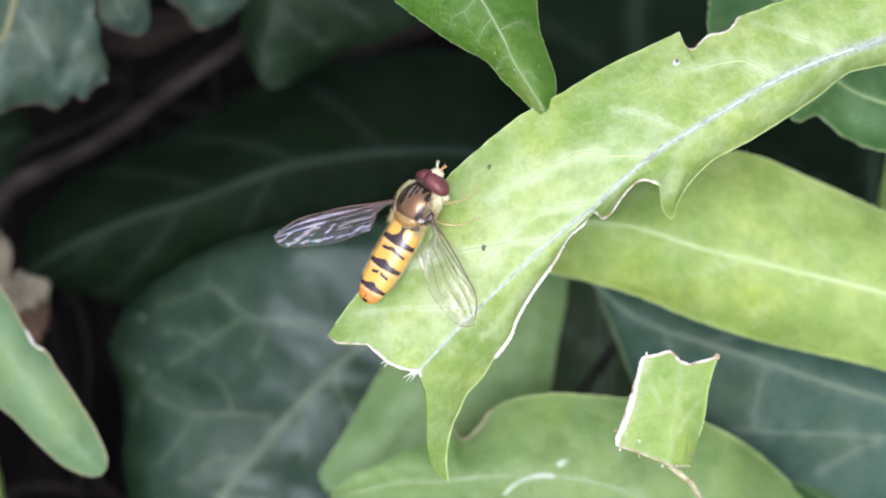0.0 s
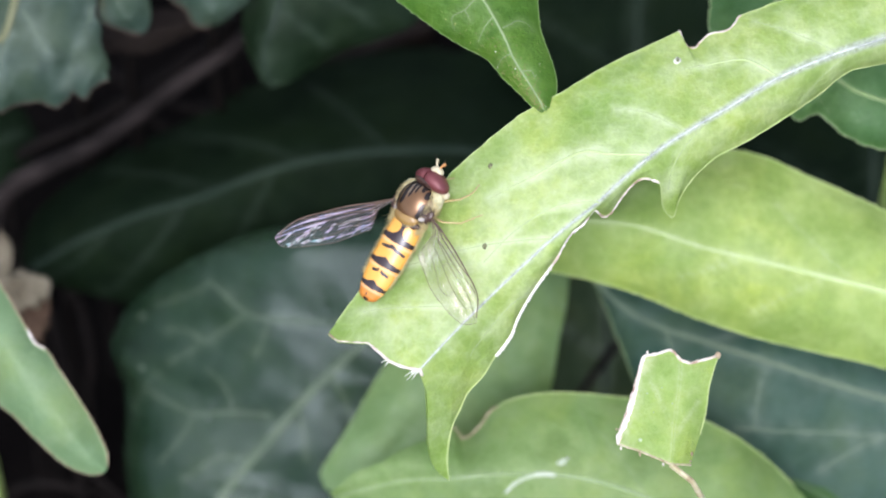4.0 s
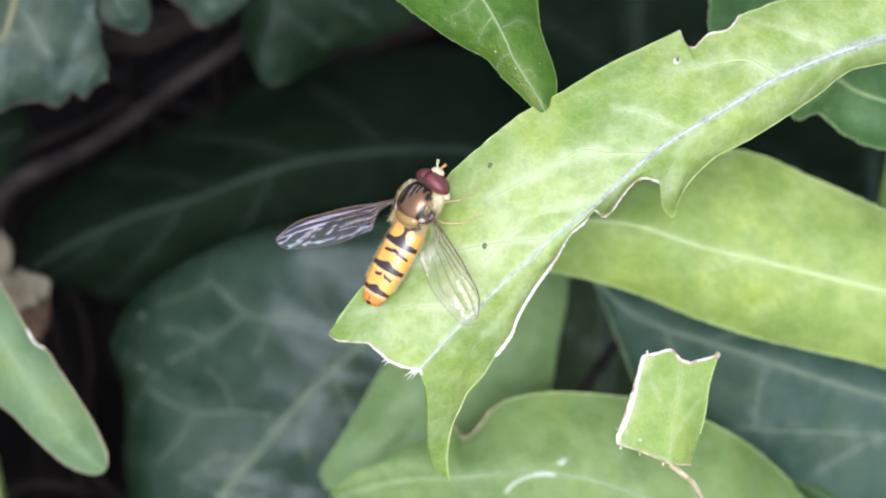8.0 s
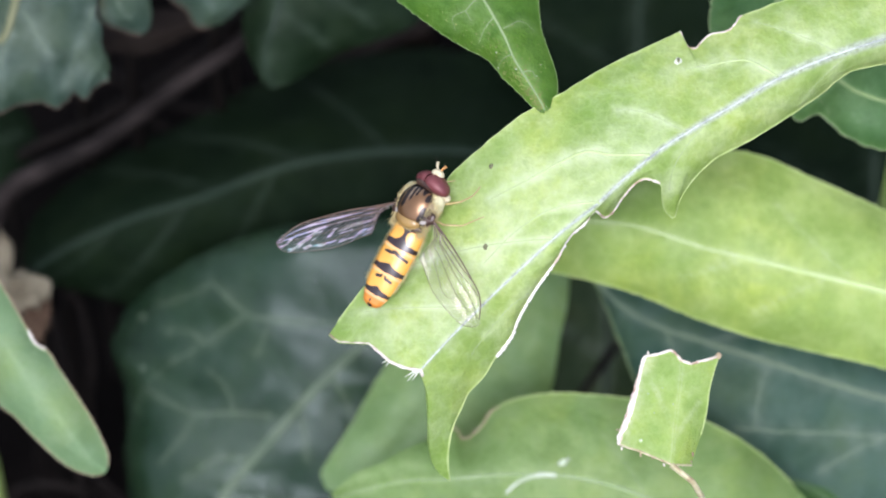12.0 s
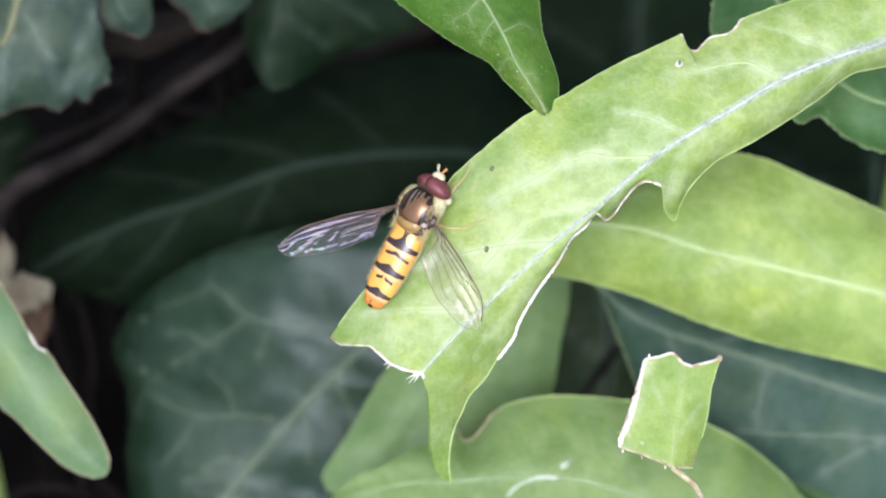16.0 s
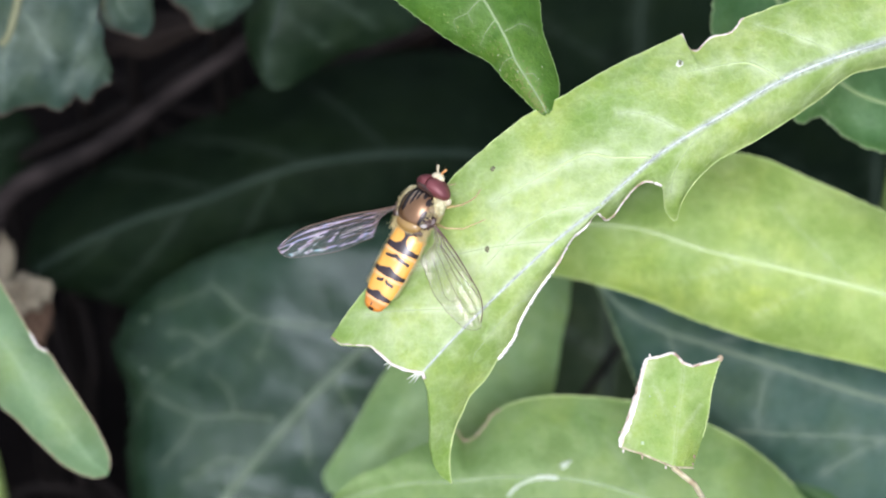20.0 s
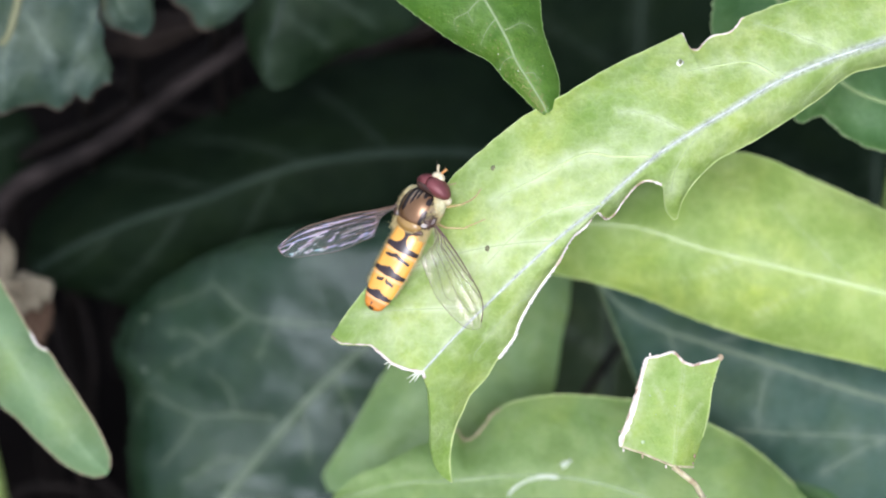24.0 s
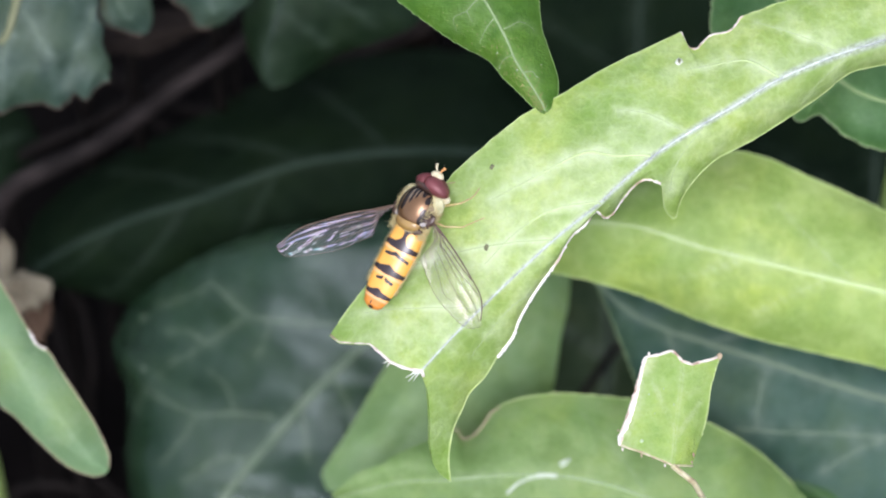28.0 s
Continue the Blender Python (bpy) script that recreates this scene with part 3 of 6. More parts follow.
# ---- light-green shrub leaves ----
SHRUB, IVIES = "leaves of the shrub", "leaves of the ivy"
bitten = Blade(
    left=[(-7.8, -6.1, -1.2), (-5.85, -3.35, -0.6), (-2.5, 0.4, -0.2), (0.4, 4.65, 0.2), (3.2, 7.25, 0.3), (5.85, 9.3, 0.2), (7.75, 10.28, 0), (11.5, 12.5, -0.4),
          (14.35, 13.86, -0.6), (15.84, 14.57, -0.7), (16.47, 14.85, -0.8), (16.64, 14.42, -0.8), (16.78, 14.03, -0.8), (17.01, 13.79, -0.8), (17.49, 13.68, -0.85), (17.88, 14.11, -0.9), (18.7, 14.7, -1), (19.69, 14.9, -1.1), (20.36, 15.49, -1.2), (20.67, 15.92, -1.25), (24.1, 17.2, -1.8), (27.3, 18.3, -2.4), (33, 19.4, -4)],
    mid=[(-1.5, -8.5, 1.2), (0.7, -6.1, 1.6), (3.7, -3.1, 2), (5.6, -1.3, 2.3), (7.8, 0.7, 2.5), (10.7, 3, 2.6), (12.2, 4.4, 2.5), (14.6, 6.4, 2.3), (16.9, 7.9, 2), (19.8, 9.6, 1.4), (23, 11.5, 0.7), (26.7, 13.1, -0.3), (30.6, 14.4, -1.6), (32.8, 15.2, -2.4)],
    right=[(0.57, -16.33, -3.4), (0.43, -15.01, -3.2), (0.49, -13.95, -3.0), (0.64, -13.06, -2.7), (0.9, -12.16, -2.4), (1.35, -11.24, -2.0), (1.79, -10.21, -1.6), (2.37, -9.53, -1.3), (2.95, -8.93, -1.0), (3.54, -7.88, -0.6), (4.13, -7.14, -0.3), (4.84, -6.11, 0.0), (5.15, -5.18, 0.3), (5.91, -3.73, 0.7), (6.79, -2.37, 1.0), (7.83, -0.9, 1.4), (8.71, 0.73, 1.7), (9.6, 1.46, 1.8), (10.41, 2.47, 1.9), (11.15, 2.04, 1.5), (11.67, 2.32, 1.3), (12.37, 3.36, 1.2), (13.33, 4.44, 1.2), (14.03, 4.64, 1.2), (14.98, 4.29, 0.9), (15.15, 3.56, 0.6), (15.32, 2.67, 0.3), (15.68, 2.21, 0.1), (16.07, 1.98, 0), (16.34, 3.02, 0.1), (16.84, 3.99, 0.2), (17.69, 5.06, 0.2), (18.9, 6.13, 0.2), (20.58, 6.99, 0.1), (22.04, 7.82, -0.2), (24.0, 9.04, -0.6), (25.99, 10.39, -1.3), (28.25, 12.12, -2.3), (29.52, 12.46, -3.0), (31.42, 12.84, -3.9), (33.91, 13.08, -5)],
    puff=0.5, ripple=0.3, ragged=0.06, seed=1, bites=True, start=[(-1, 0.0, 0.0), (-0.9, -0.08, -0.31), (-0.75, 0.16, -0.08), (-0.62, 0.23, 0.16), (-0.5, 0.0, -0.08), (-0.34, -0.16, -0.54), (-0.2, -0.08, -0.47), (-0.08, 0.08, -0.23), (0, 0.0, 0.0), (0.2, 0.06, 0.0), (0.39, -0.2, 0.0), (0.55, -0.5, 0.0), (0.68, -0.8, 0.0), (0.82, -0.9, 0.0), (0.93, -0.68, 0.0), (1, 0.0, 0.0)])
# wide and faded paint the whitish sheen of its upper half
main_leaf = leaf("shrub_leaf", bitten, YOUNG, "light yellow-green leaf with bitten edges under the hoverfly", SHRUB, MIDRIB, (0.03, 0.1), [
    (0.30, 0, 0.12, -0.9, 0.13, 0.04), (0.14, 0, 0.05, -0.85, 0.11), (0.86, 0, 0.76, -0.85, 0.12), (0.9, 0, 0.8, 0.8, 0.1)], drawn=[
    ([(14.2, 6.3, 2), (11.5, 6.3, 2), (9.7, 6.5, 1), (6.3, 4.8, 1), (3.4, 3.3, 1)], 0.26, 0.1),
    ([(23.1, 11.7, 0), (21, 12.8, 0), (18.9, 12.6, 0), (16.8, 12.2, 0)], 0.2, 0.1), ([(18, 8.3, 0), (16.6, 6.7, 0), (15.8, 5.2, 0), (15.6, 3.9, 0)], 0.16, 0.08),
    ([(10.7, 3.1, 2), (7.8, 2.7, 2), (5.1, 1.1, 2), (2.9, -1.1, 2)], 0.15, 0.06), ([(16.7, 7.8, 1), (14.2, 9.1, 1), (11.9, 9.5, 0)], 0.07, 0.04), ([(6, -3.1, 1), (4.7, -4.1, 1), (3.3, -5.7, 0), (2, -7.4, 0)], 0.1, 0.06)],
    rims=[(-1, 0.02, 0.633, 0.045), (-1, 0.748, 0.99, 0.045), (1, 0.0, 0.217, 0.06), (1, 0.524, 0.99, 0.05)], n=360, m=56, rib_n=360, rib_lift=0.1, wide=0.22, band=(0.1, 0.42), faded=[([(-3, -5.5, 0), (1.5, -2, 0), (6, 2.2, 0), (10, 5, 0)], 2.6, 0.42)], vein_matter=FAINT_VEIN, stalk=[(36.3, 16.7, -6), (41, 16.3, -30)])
part("bite_scar", bitten.edge(1, 0.187, 0.414, 0.2, 150, 0.015), WHITE_SCAR, main_leaf, "dry whitish bite scar")
part("bite_scar", bitten.edge(1, 0.414, 0.524, 0.12, 60, 0.045), SCAR, main_leaf, "dry whitish bite scar")
part("bite_scar", bitten.edge(-1, 0.633, 0.748, 0.085, 60, 0.03), SCAR, main_leaf, "dry whitish bite scar")
part("bite_scar", tube([bitten.place(0.002, c / 32) for c in range(-32, 3)], [MM * (0.05 + 0.06 * soft_step(-22, -14, c) + 0.05 * noise.noise(Vector((c * 0.5, 0, 0)))) for c in range(-32, 3)], 6), SCAR, main_leaf, "dry whitish bite scar")

for k, p in enumerate(((3.4, 5.5, 1), (3, 0, 2))):
    t, c = bitten.find(p)
    part("speck", ball(bitten.place(t, c), (U, V, W), (0.15 * MM, 0.21 * MM, 0.06 * MM), 12, 8, 0.9), SPECK, main_leaf, "dark speck of dirt")
t, c = bitten.find((16.25, 12.65, 0))
part("hole_rim", ball(bitten.place(t, c), (U, V, W), (0.24 * MM, 0.36 * MM, 0.06 * MM), 16, 10, 0.5), PALE_SPECK, main_leaf, "pale dry rim of a small hole")
part("hole", ball(bitten.place(t, c) + (U * 0.02 + V * 0.16 + W * 0.03) * MM, (U, V, W), (0.12 * MM, 0.19 * MM, 0.06 * MM), 14, 8, 0.3), SPECK, main_leaf, "small dark hole")
for k, (c, dx, dy) in enumerate(((-0.03, -0.95, -0.5), (-0.02, -0.8, -0.75), (-0.05, -0.6, -0.35), (0.0, -0.55, -0.7), (-0.36, -0.45, -0.2), (-0.34, -0.3, -0.35), (-0.38, -0.25, 0.05))):
    p = bitten.place(0.002, c)
    part("fibre", tube([p, p + (U * dx * 0.5 + V * dy * 0.4) * MM, p + (U * dx + V * dy) * MM], [0.06 * MM, 0.05 * MM, 0.02 * MM], 5), PALE_SPECK, main_leaf)

second = Blade(
    left=[(35.9, -10.4, -23), (32.8, -9, -22), (27.8, -7.8, -21), (22.8, -6.6, -21), (18.6, -5.2, -21), (14.5, -3.5, -22), (10.7, -2.4, -23), (7.4, -1.6, -25), (4.9, 0, -27)],
    mid=[(35.5, -4.4, -19), (32.4, -3.3, -18.5), (26.8, -1.9, -18), (22.3, -0.8, -18), (19, 0, -18.5), (14.4, 1.5, -19.5), (10.7, 1.9, -21), (7.4, 1.9, -24), (4.5, 1.3, -27)],
    right=[(35.8, 0.9, -22), (32.7, 2.7, -21.5), (29.6, 4.1, -21), (26.8, 5.3, -21), (23.9, 6.6, -21), (21.5, 7.1, -21.5), (17.4, 6.5, -22.5), (12.5, 4.7, -25), (4.5, 1.7, -27)],
    puff=0.9, ripple=0.5, seed=2)
leaf("shrub_leaf", second, SECOND, "broad light-green leaf with a pale central vein", SHRUB, FAINT_VEIN, (0.16, 0.04), [
    (0.22, 0, 0.4, -0.7, 0.05), (0.4, 0, 0.55, -0.5, 0.05), (0.15, 0, 0.35, 0.6, 0.04)],
    rims=[(-1, 0.0, 0.9, 0.06), (1, 0.0, 0.8, 0.06)], n=110, m=24, vein_matter=FAINT_VEIN, root=0, glow_by=0.42, stalk=[(37.3, -4.8, -14), (41, -6.8, -30)])

middle = Blade(
    left=[(-8.9, -18.59, -33), (-9.21, -17.37, -33), (-8.46, -16.01, -32.5), (-7.49, -14.51, -32), (-6.5, -12.9, -32), (-5.68, -11.43, -32), (-5.03, -10.28, -32), (-4.0, -8.69, -32), (-1.84, -5.25, -33), (0.76, -1.36, -34)],
    mid=[(-6.15, -19.23, -31.5), (-5.06, -17.7, -31), (-3.98, -16.17, -30.5), (-2.69, -14.45, -30.5), (-0.97, -12.51, -30.5), (0.75, -10.58, -30.5), (2.47, -8.66, -31), (3.76, -6.94, -31), (4.64, -5.23, -32), (5.3, -1.78, -33)],
    right=[(-1.84, -21.7, -33), (-0.55, -19.97, -33), (3.35, -17.78, -32.5), (6.37, -14.75, -32.5), (7.67, -12.59, -32.5), (8.45, -10.86, -32.5), (8.75, -9.13, -32.5), (9.05, -6.97, -32.5), (9.65, -4.39, -33.5), (9.91, -1.36, -35)],
    puff=0.8, ripple=0.6, seed=3)
leaf("shrub_leaf", middle, SHADED, "mid-green leaf, shade of the bitten leaf above put into its colour", SHRUB, None, (0.2, 0.2), [
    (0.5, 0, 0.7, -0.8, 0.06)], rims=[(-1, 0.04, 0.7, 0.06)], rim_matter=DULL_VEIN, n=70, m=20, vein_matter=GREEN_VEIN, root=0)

lower = Blade(
    left=[(-8.18, -18.38, -21.6), (-6.5, -16.78, -21.6), (-4.61, -16.02, -21.6), (-3.01, -15.1, -21.6), (-1.12, -14.25, -21.6), (-0.11, -13.61, -21.6), (1.02, -13.44, -21.6), (1.28, -13.9, -21.6), (1.61, -14.19, -21.6), (2.03, -14.07, -21.6), (2.41, -13.81, -21.6), (2.79, -13.39, -21.6), (3.18, -12.85, -21.6), (3.5, -12.35, -21.6), (3.88, -12.01, -21.6), (4.8, -11.46, -21.6), (6.9, -10.95, -21.6), (9.1, -10.8, -21.6), (13.7, -11.2, -21.6), (17.5, -12.1, -21.6), (21.7, -14, -21.6), (25.1, -16.6, -24), (27.7, -19.4, -25)],
    mid=[(-8.07, -18.65, -22.5), (-6.93, -18.29, -22), (-4.57, -17.66, -21.3), (-2.19, -17.2, -20.5), (0, -17.1, -19.5), (4.2, -16.7, -19), (6.7, -16.7, -19), (9.8, -16.9, -19), (14, -18, -19), (18.5, -20.3, -20), (22.8, -22.1, -22), (27.7, -23.6, -25)],
    right=[(-7.84, -19.09, -23.5), (-5.99, -20.44, -23.5), (-3.47, -21.89, -23.3), (0.7, -23.9, -23), (4.9, -24.3, -23), (9.1, -24.7, -23), (13.3, -25.1, -23), (17.5, -25.6, -24), (23.1, -26.1, -25), (27.4, -25.4, -26)],
    puff=0.9, ripple=0.5, seed=4)
lower_leaf = leaf("shrub_leaf", lower, LOWER, "green leaf with a bitten notch and whitish veins", SHRUB, DULL_VEIN, (0.1, 0.14), [
    (0.62, 0, 0.5, -0.8, 0.03)],
    rims=[(-1, 0.36, 0.95, 0.05)], n=150, m=22, glow_by=0.25, vein_matter=DULL_VEIN)

part("worn_vein", lower.drawn([(8.4, -16.75, -19), (7.2, -16.7, -19), (6.3, -16.95, -19), (5.4, -17.4, -19), (4.7, -18.1, -19)], 0.2, 0.12, 0.25, rough=0.5), WORN, lower_leaf, "worn whitish vein")
t, c = lower.find((8.9, -15.8, -19))
part("pale_mark", ball(lower.place(t, c), ((U + V * 0.45).normalized(), (V - U * 0.45).normalized(), W), (0.46 * MM, 0.22 * MM, 0.05 * MM), 14, 10, 0.9), WORN, lower_leaf, "pale worn mark")
part("bite_scar", lower.edge(-1, 0.2, 0.36, 0.11), STALK, lower_leaf, "dry pale bite scar")

# ---- cut leaf stub on a thin stalk ----
remnant = Blade(
    left=[(12.2, -13.6, -0.6), (12.2, -13.1, -0.5), (12.6, -12, -0.4), (13.2, -10.2, -0.2), (13.6, -8.8, 0), (14, -7.5, 0)],
    mid=[(15.8, -15, 0.1), (15.9, -14, 0.2), (16, -12.6, 0.3), (16.2, -10.9, 0.3), (16.4, -9.3, 0.3), (16.5, -7.8, 0.1)],
    right=[(17.2, -15.1, -0.6), (17.5, -14.2, -0.5), (18, -12.6, -0.5), (18.3, -11.2, -0.4), (18.5, -9.5, -0.4), (18.9, -7.8, -0.6)],
    puff=0.3, ripple=0.5, ragged=0.12, seed=5, start=[(-1, 0.0, 0.0), (-0.8, 0.0, 0.0), (-0.6, -0.1, 0.12), (-0.3, 0.0, 0.05), (0, 0.0, 0.0), (1, 0.0, 0.0)],
    finish=[(-1, 0.0, 0.0), (-0.7, 0.16, 0.23), (-0.35, 0.08, 0.62), (-0.2, 0.0, 0.54), (0, 0.0, 0.0), (0.25, 0.08, -0.23), (0.5, 0.0, -0.08), (0.8, 0.0, 0.08), (1, 0.23, 0.31)], reach=0.25)
remnant_leaf = leaf("leaf_stub", remnant, REMNANT, "bitten-off square remnant of a green leaf on a dry stalk", SHRUB, REMNANT, (0.03, 0.03), [
    (0.25, 0, 0.6, 0.7, 0.04), (0.35, 0, 0.75, -0.7, 0.04)], rims=[(1, 0.3, 0.97, 0.05)], n=60, m=32, root=0, stalk=[(17, -15.8, 0.2), (18.6, -18.3, -4), (21, -22, -14)], stalk_matter=DRY_STALK, stalk_r=0.2, vein_matter=REMNANT, glow_by=0.45, faded=[(remnant.left, 0.6, 0.85), (remnant.left[:1] + remnant.mid[:1], 0.28, 0.5)])
part("bite_scar", remnant.edge(-1, 0.0, 1.0, 0.16), SCAR, remnant_leaf, "dry whitish bite scar")


def torn_band(blade, c0, width, t0, t1, n=60):
    """A crusted band along the torn edge, widest towards its foot, with an uneven inner line."""
    bm = bmesh.new()
    rows = []
    for i in range(n + 1):
        f = i / n
        t = t0 + (t1 - t0) * f
        wide = width * math.sin(math.pi * min(1, 0.12 + f * 0.95)) ** 0.7 * (0.8 + 0.5 * noise.noise(Vector((f * 14, 1, 0))))
        row = []
        for k in range(7):
            c = c0 + wide * k / 6
            lift = 0.09 * math.sin(math.pi * (k + 0.8) / 7.2) * (1 + 0.7 * noise.noise(Vector((f * 30, k * 0.8, 2)))) + 0.015
            row.append(bm.verts.new(blade.place(t, c) + blade.normal(t, c) * lift * MM))
        rows.append(row)
    for a, b in zip(rows, rows[1:]):
        for k in range(6):
            bm.faces.new((a[k], b[k], b[k + 1], a[k + 1]))
    bmesh.ops.recalc_face_normals(bm, faces=bm.faces)
    return bm


part("bite_scar", torn_band(remnant, -1.0, 0.11, 0.04, 0.97), WHITE_SCAR, remnant_leaf, "dry whitish bite scar")
part("bite_scar", tube([remnant.place(0.004, c / 16) for c in range(-16, 17)], [MM * (0.08 + 0.05 * noise.noise(Vector((c * 0.6, 0, 3)))) for c in range(-16, 17)], 6), DRY_STALK, remnant_leaf, "brown dried edge")
part("bite_scar", tube([remnant.place(0.997, c / 16) for c in range(-16, 17)], [MM * (0.1 + 0.06 * noise.noise(Vector((c * 0.6, 0, 5)))) for c in range(-16, 17)], 6), SCAR, remnant_leaf, "dry whitish bite scar")
for k, p in enumerate(((12.1, -12.6, -0.5), (12.4, -13.9, -0.4), (13.7, -14.3, -0.2), (14.5, -14.5, 0), (15.3, -15, 0), (17.3, -14.3, -0.5), (17.2, -14.8, -0.5), (14.2, -7.3, 0))):
    part("crumb", ball(at(p), (U, V, W), (0.07 * MM, (0.08 + 0.04 * (k % 3)) * MM, 0.08 * MM), 10, 8, 0.8), SCAR if k % 3 == 1 else STALK, remnant_leaf, "dried crumb of leaf")
part("dried_tip", ball(remnant.place(1, 0.99), (U, V, W), (0.2 * MM, 0.24 * MM, 0.16 * MM), 12, 8, 0.5), STALK, remnant_leaf, "brown dried tip")
for k, p in enumerate(((13.7, -13.3, 0), (14.6, -11.4, 0), (15.9, -10.8, 0), (15.2, -9.7, 0), (14.2, -10.1, 0))):
    t, c = remnant.find(p)
    d = (0.14, 0.05, 0.06, 0.05, 0.06)[k] * MM
    part("pale_dot", ball(remnant.place(t, c), (U, V, W), (d, d, 0.04 * MM), 10, 8), PALE_VEIN, remnant_leaf)

# ---- darker fresh shoot: the hanging tip and the leaf behind ----
hanging = Blade(
    left=[(-7.3, 20.9, -4), (-3.3, 17.3, -3), (0, 14.8, -2.2), (1.6, 13.8, -1.8), (3.2, 12.9, -1.4), (4.2, 11.7, -1), (5.5, 10.4, -0.6), (6.4, 9.5, -0.2), (6.9, 9.3, 0.4)],
    mid=[(0.2, 21.1, -1), (1.8, 18.7, -0.5), (2.8, 17.2, -0.3), (3.9, 15.3, 0), (4.5, 14.1, 0.1), (5, 12.9, 0.3), (6, 11.3, 0.5), (6.9, 9.8, 0.6), (7.1, 9.3, 0.5)],
    right=[(6.5, 21.3, -4), (6.6, 18.5, -3), (6.7, 17.1, -2.6), (6.9, 15.1, -2), (7.3, 13.8, -1.6), (7.8, 12.3, -1), (8, 11.1, -0.6), (7.8, 10, -0.2), (7.3, 9.4, 0.4)],
    puff=0.5, ripple=0.3, ragged=0.12, seed=6)
hanging_leaf = leaf("shrub_leaf", hanging, FRESH, "fresh green pointed leaf hanging down, with pale dots", SHRUB, FRESH_VEIN, (0.13, 0.06), [
    ], drawn=[([(4.22, 15.03, 0), (4.76, 15.3, 0), (5.27, 15.57, 0), (5.93, 15.38, 0), (6.32, 14.99, 0)], 0.13, 0.05), ([(2.62, 17.32, 0), (2.04, 16.74, 0), (1.65, 16.31, 0), (0.76, 15.84, 0), (0.95, 14.99, 0)], 0.13, 0.05), ([(1.65, 16.31, 0), (2.04, 15.57, 0)], 0.13, 0.05), ([(5.5, 12.03, 0), (6.2, 12.07, 0), (6.47, 11.61, 0)], 0.13, 0.05), ([(4.76, 13.24, 0), (4.22, 12.93, 0), (3.87, 12.38, 0)], 0.13, 0.05), ([(3.71, 15.96, 0), (3.01, 15.1, 0), (2.55, 14.09, 0)], 0.13, 0.05)],
    rims=[(-1, 0.1, 1, 0.04), (1, 0.1, 1, 0.04)], n=110, m=36, rim_matter=FRESH_RIM, glow_by=0.5, vein_matter=FRESH_VEIN, root=0, stalk=[(-0.6, 23.7, -4), (-0.2, 37.8, -10), (1.5, 68.2, -20), (5, 104.7, -30)])
for k in range(26):
    rng = random.Random(k + 40)
    t = 0.25 + 0.73 * math.sqrt(rng.random())
    d = rng.uniform(0.025, 0.05) * MM
    part("pale_dot", ball(hanging.place(t, rng.uniform(-0.9, 0.9)), (U, V, W), (d, d * rng.uniform(0.7, 1.5), 0.025 * MM), 8, 6), YELLOW_DOT if k % 4 else PALE_SPECK, hanging_leaf)


def stipple(count, seed):
    """Many tiny yellowish dots, thickest beside the midrib towards the tip."""
    rng = random.Random(seed)
    bm = bmesh.new()
    for _ in range(count):
        t = 0.45 + 0.53 * math.sqrt(rng.random())
        c = max(-0.95, min(0.95, rng.gauss(-0.3, 0.35)))
        p, up = hanging.place(t, c), hanging.normal(t, c)
        d = rng.uniform(0.02, 0.05) * MM
        ring = [bm.verts.new(p + (U * math.cos(a) * d + V * math.sin(a) * d * 1.3)) for a in [k * math.pi / 3 for k in range(6)]]
        top = bm.verts.new(p + up * 0.02 * MM)
        for k in range(6):
            bm.faces.new((ring[k], ring[(k + 1) % 6], top))
    return bm


tagged(part("stipple", stipple(420, 5), STIPPLE, hanging_leaf, "fine yellowish brown stipple"), kind="stuff")
hind = Blade(
    left=[(19.9, 20.6, -17), (19.6, 17.7, -16), (19.5, 15.6, -15), (21.1, 12.3, -15), (25.2, 9.6, -15), (25.8, 9.1, -15), (27.2, 9.6, -15), (28.9, 8.3, -15), (30.9, 7.3, -15), (34.3, 6.7, -16)],
    mid=[(23.1, 20.5, -15), (23.9, 18.4, -14), (25, 16.3, -13), (26.2, 14.3, -13), (27.9, 12.6, -13), (30, 11.2, -14), (34.2, 9.9, -15)],
    right=[(27.5, 20.7, -18), (29.5, 18.6, -17), (31.5, 16.5, -17), (33.6, 14.4, -17), (35.3, 12.4, -18), (37, 10, -18)],
    puff=0.7, ripple=0.5, ragged=0.2, seed=7)
leaf("shrub_leaf", hind, HIND, "green leaf with a pale toothed rim", SHRUB, FRESH_VEIN, (0.25, 0.15), [
    (0.3, 0, 0.5, -0.9, 0.1), (0.5, 0, 0.7, -0.85, 0.1)], rims=[(-1, 0.05, 1, 0.07)], n=70, m=18, rim_matter=DULL_VEIN, glow_by=0.4, vein_matter=FRESH_VEIN)

# ---- the pale leaf at the side ----
side = Blade(
    left=[(-35.1, -8.7, -20), (-32.5, -11.5, -19), (-31.3, -12.4, -18.5), (-29.6, -14.1, -18), (-27.6, -15.9, -18), (-25.7, -16.7, -18), (-24.7, -16.6, -18)],
    mid=[(-35.3, -1.6, -18), (-32.3, -6.5, -17.2), (-30.2, -9.3, -16.8), (-28.3, -11.8, -16.8), (-26.8, -13.9, -17), (-25.5, -15.5, -17.5), (-24.5, -16.4, -18)],
    right=[(-34.7, 1.3, -20), (-32.5, -2.4, -19), (-30.9, -5, -18.5), (-30.1, -6.4, -18.3), (-29.7, -7.1, -18.2), (-28.8, -7.6, -18), (-28.1, -8.7, -18), (-26.5, -11.1, -18), (-25.3, -13.1, -18), (-24.4, -15.2, -18), (-24.4, -16.1, -18)],
    puff=0.38, ripple=0.2, seed=8)
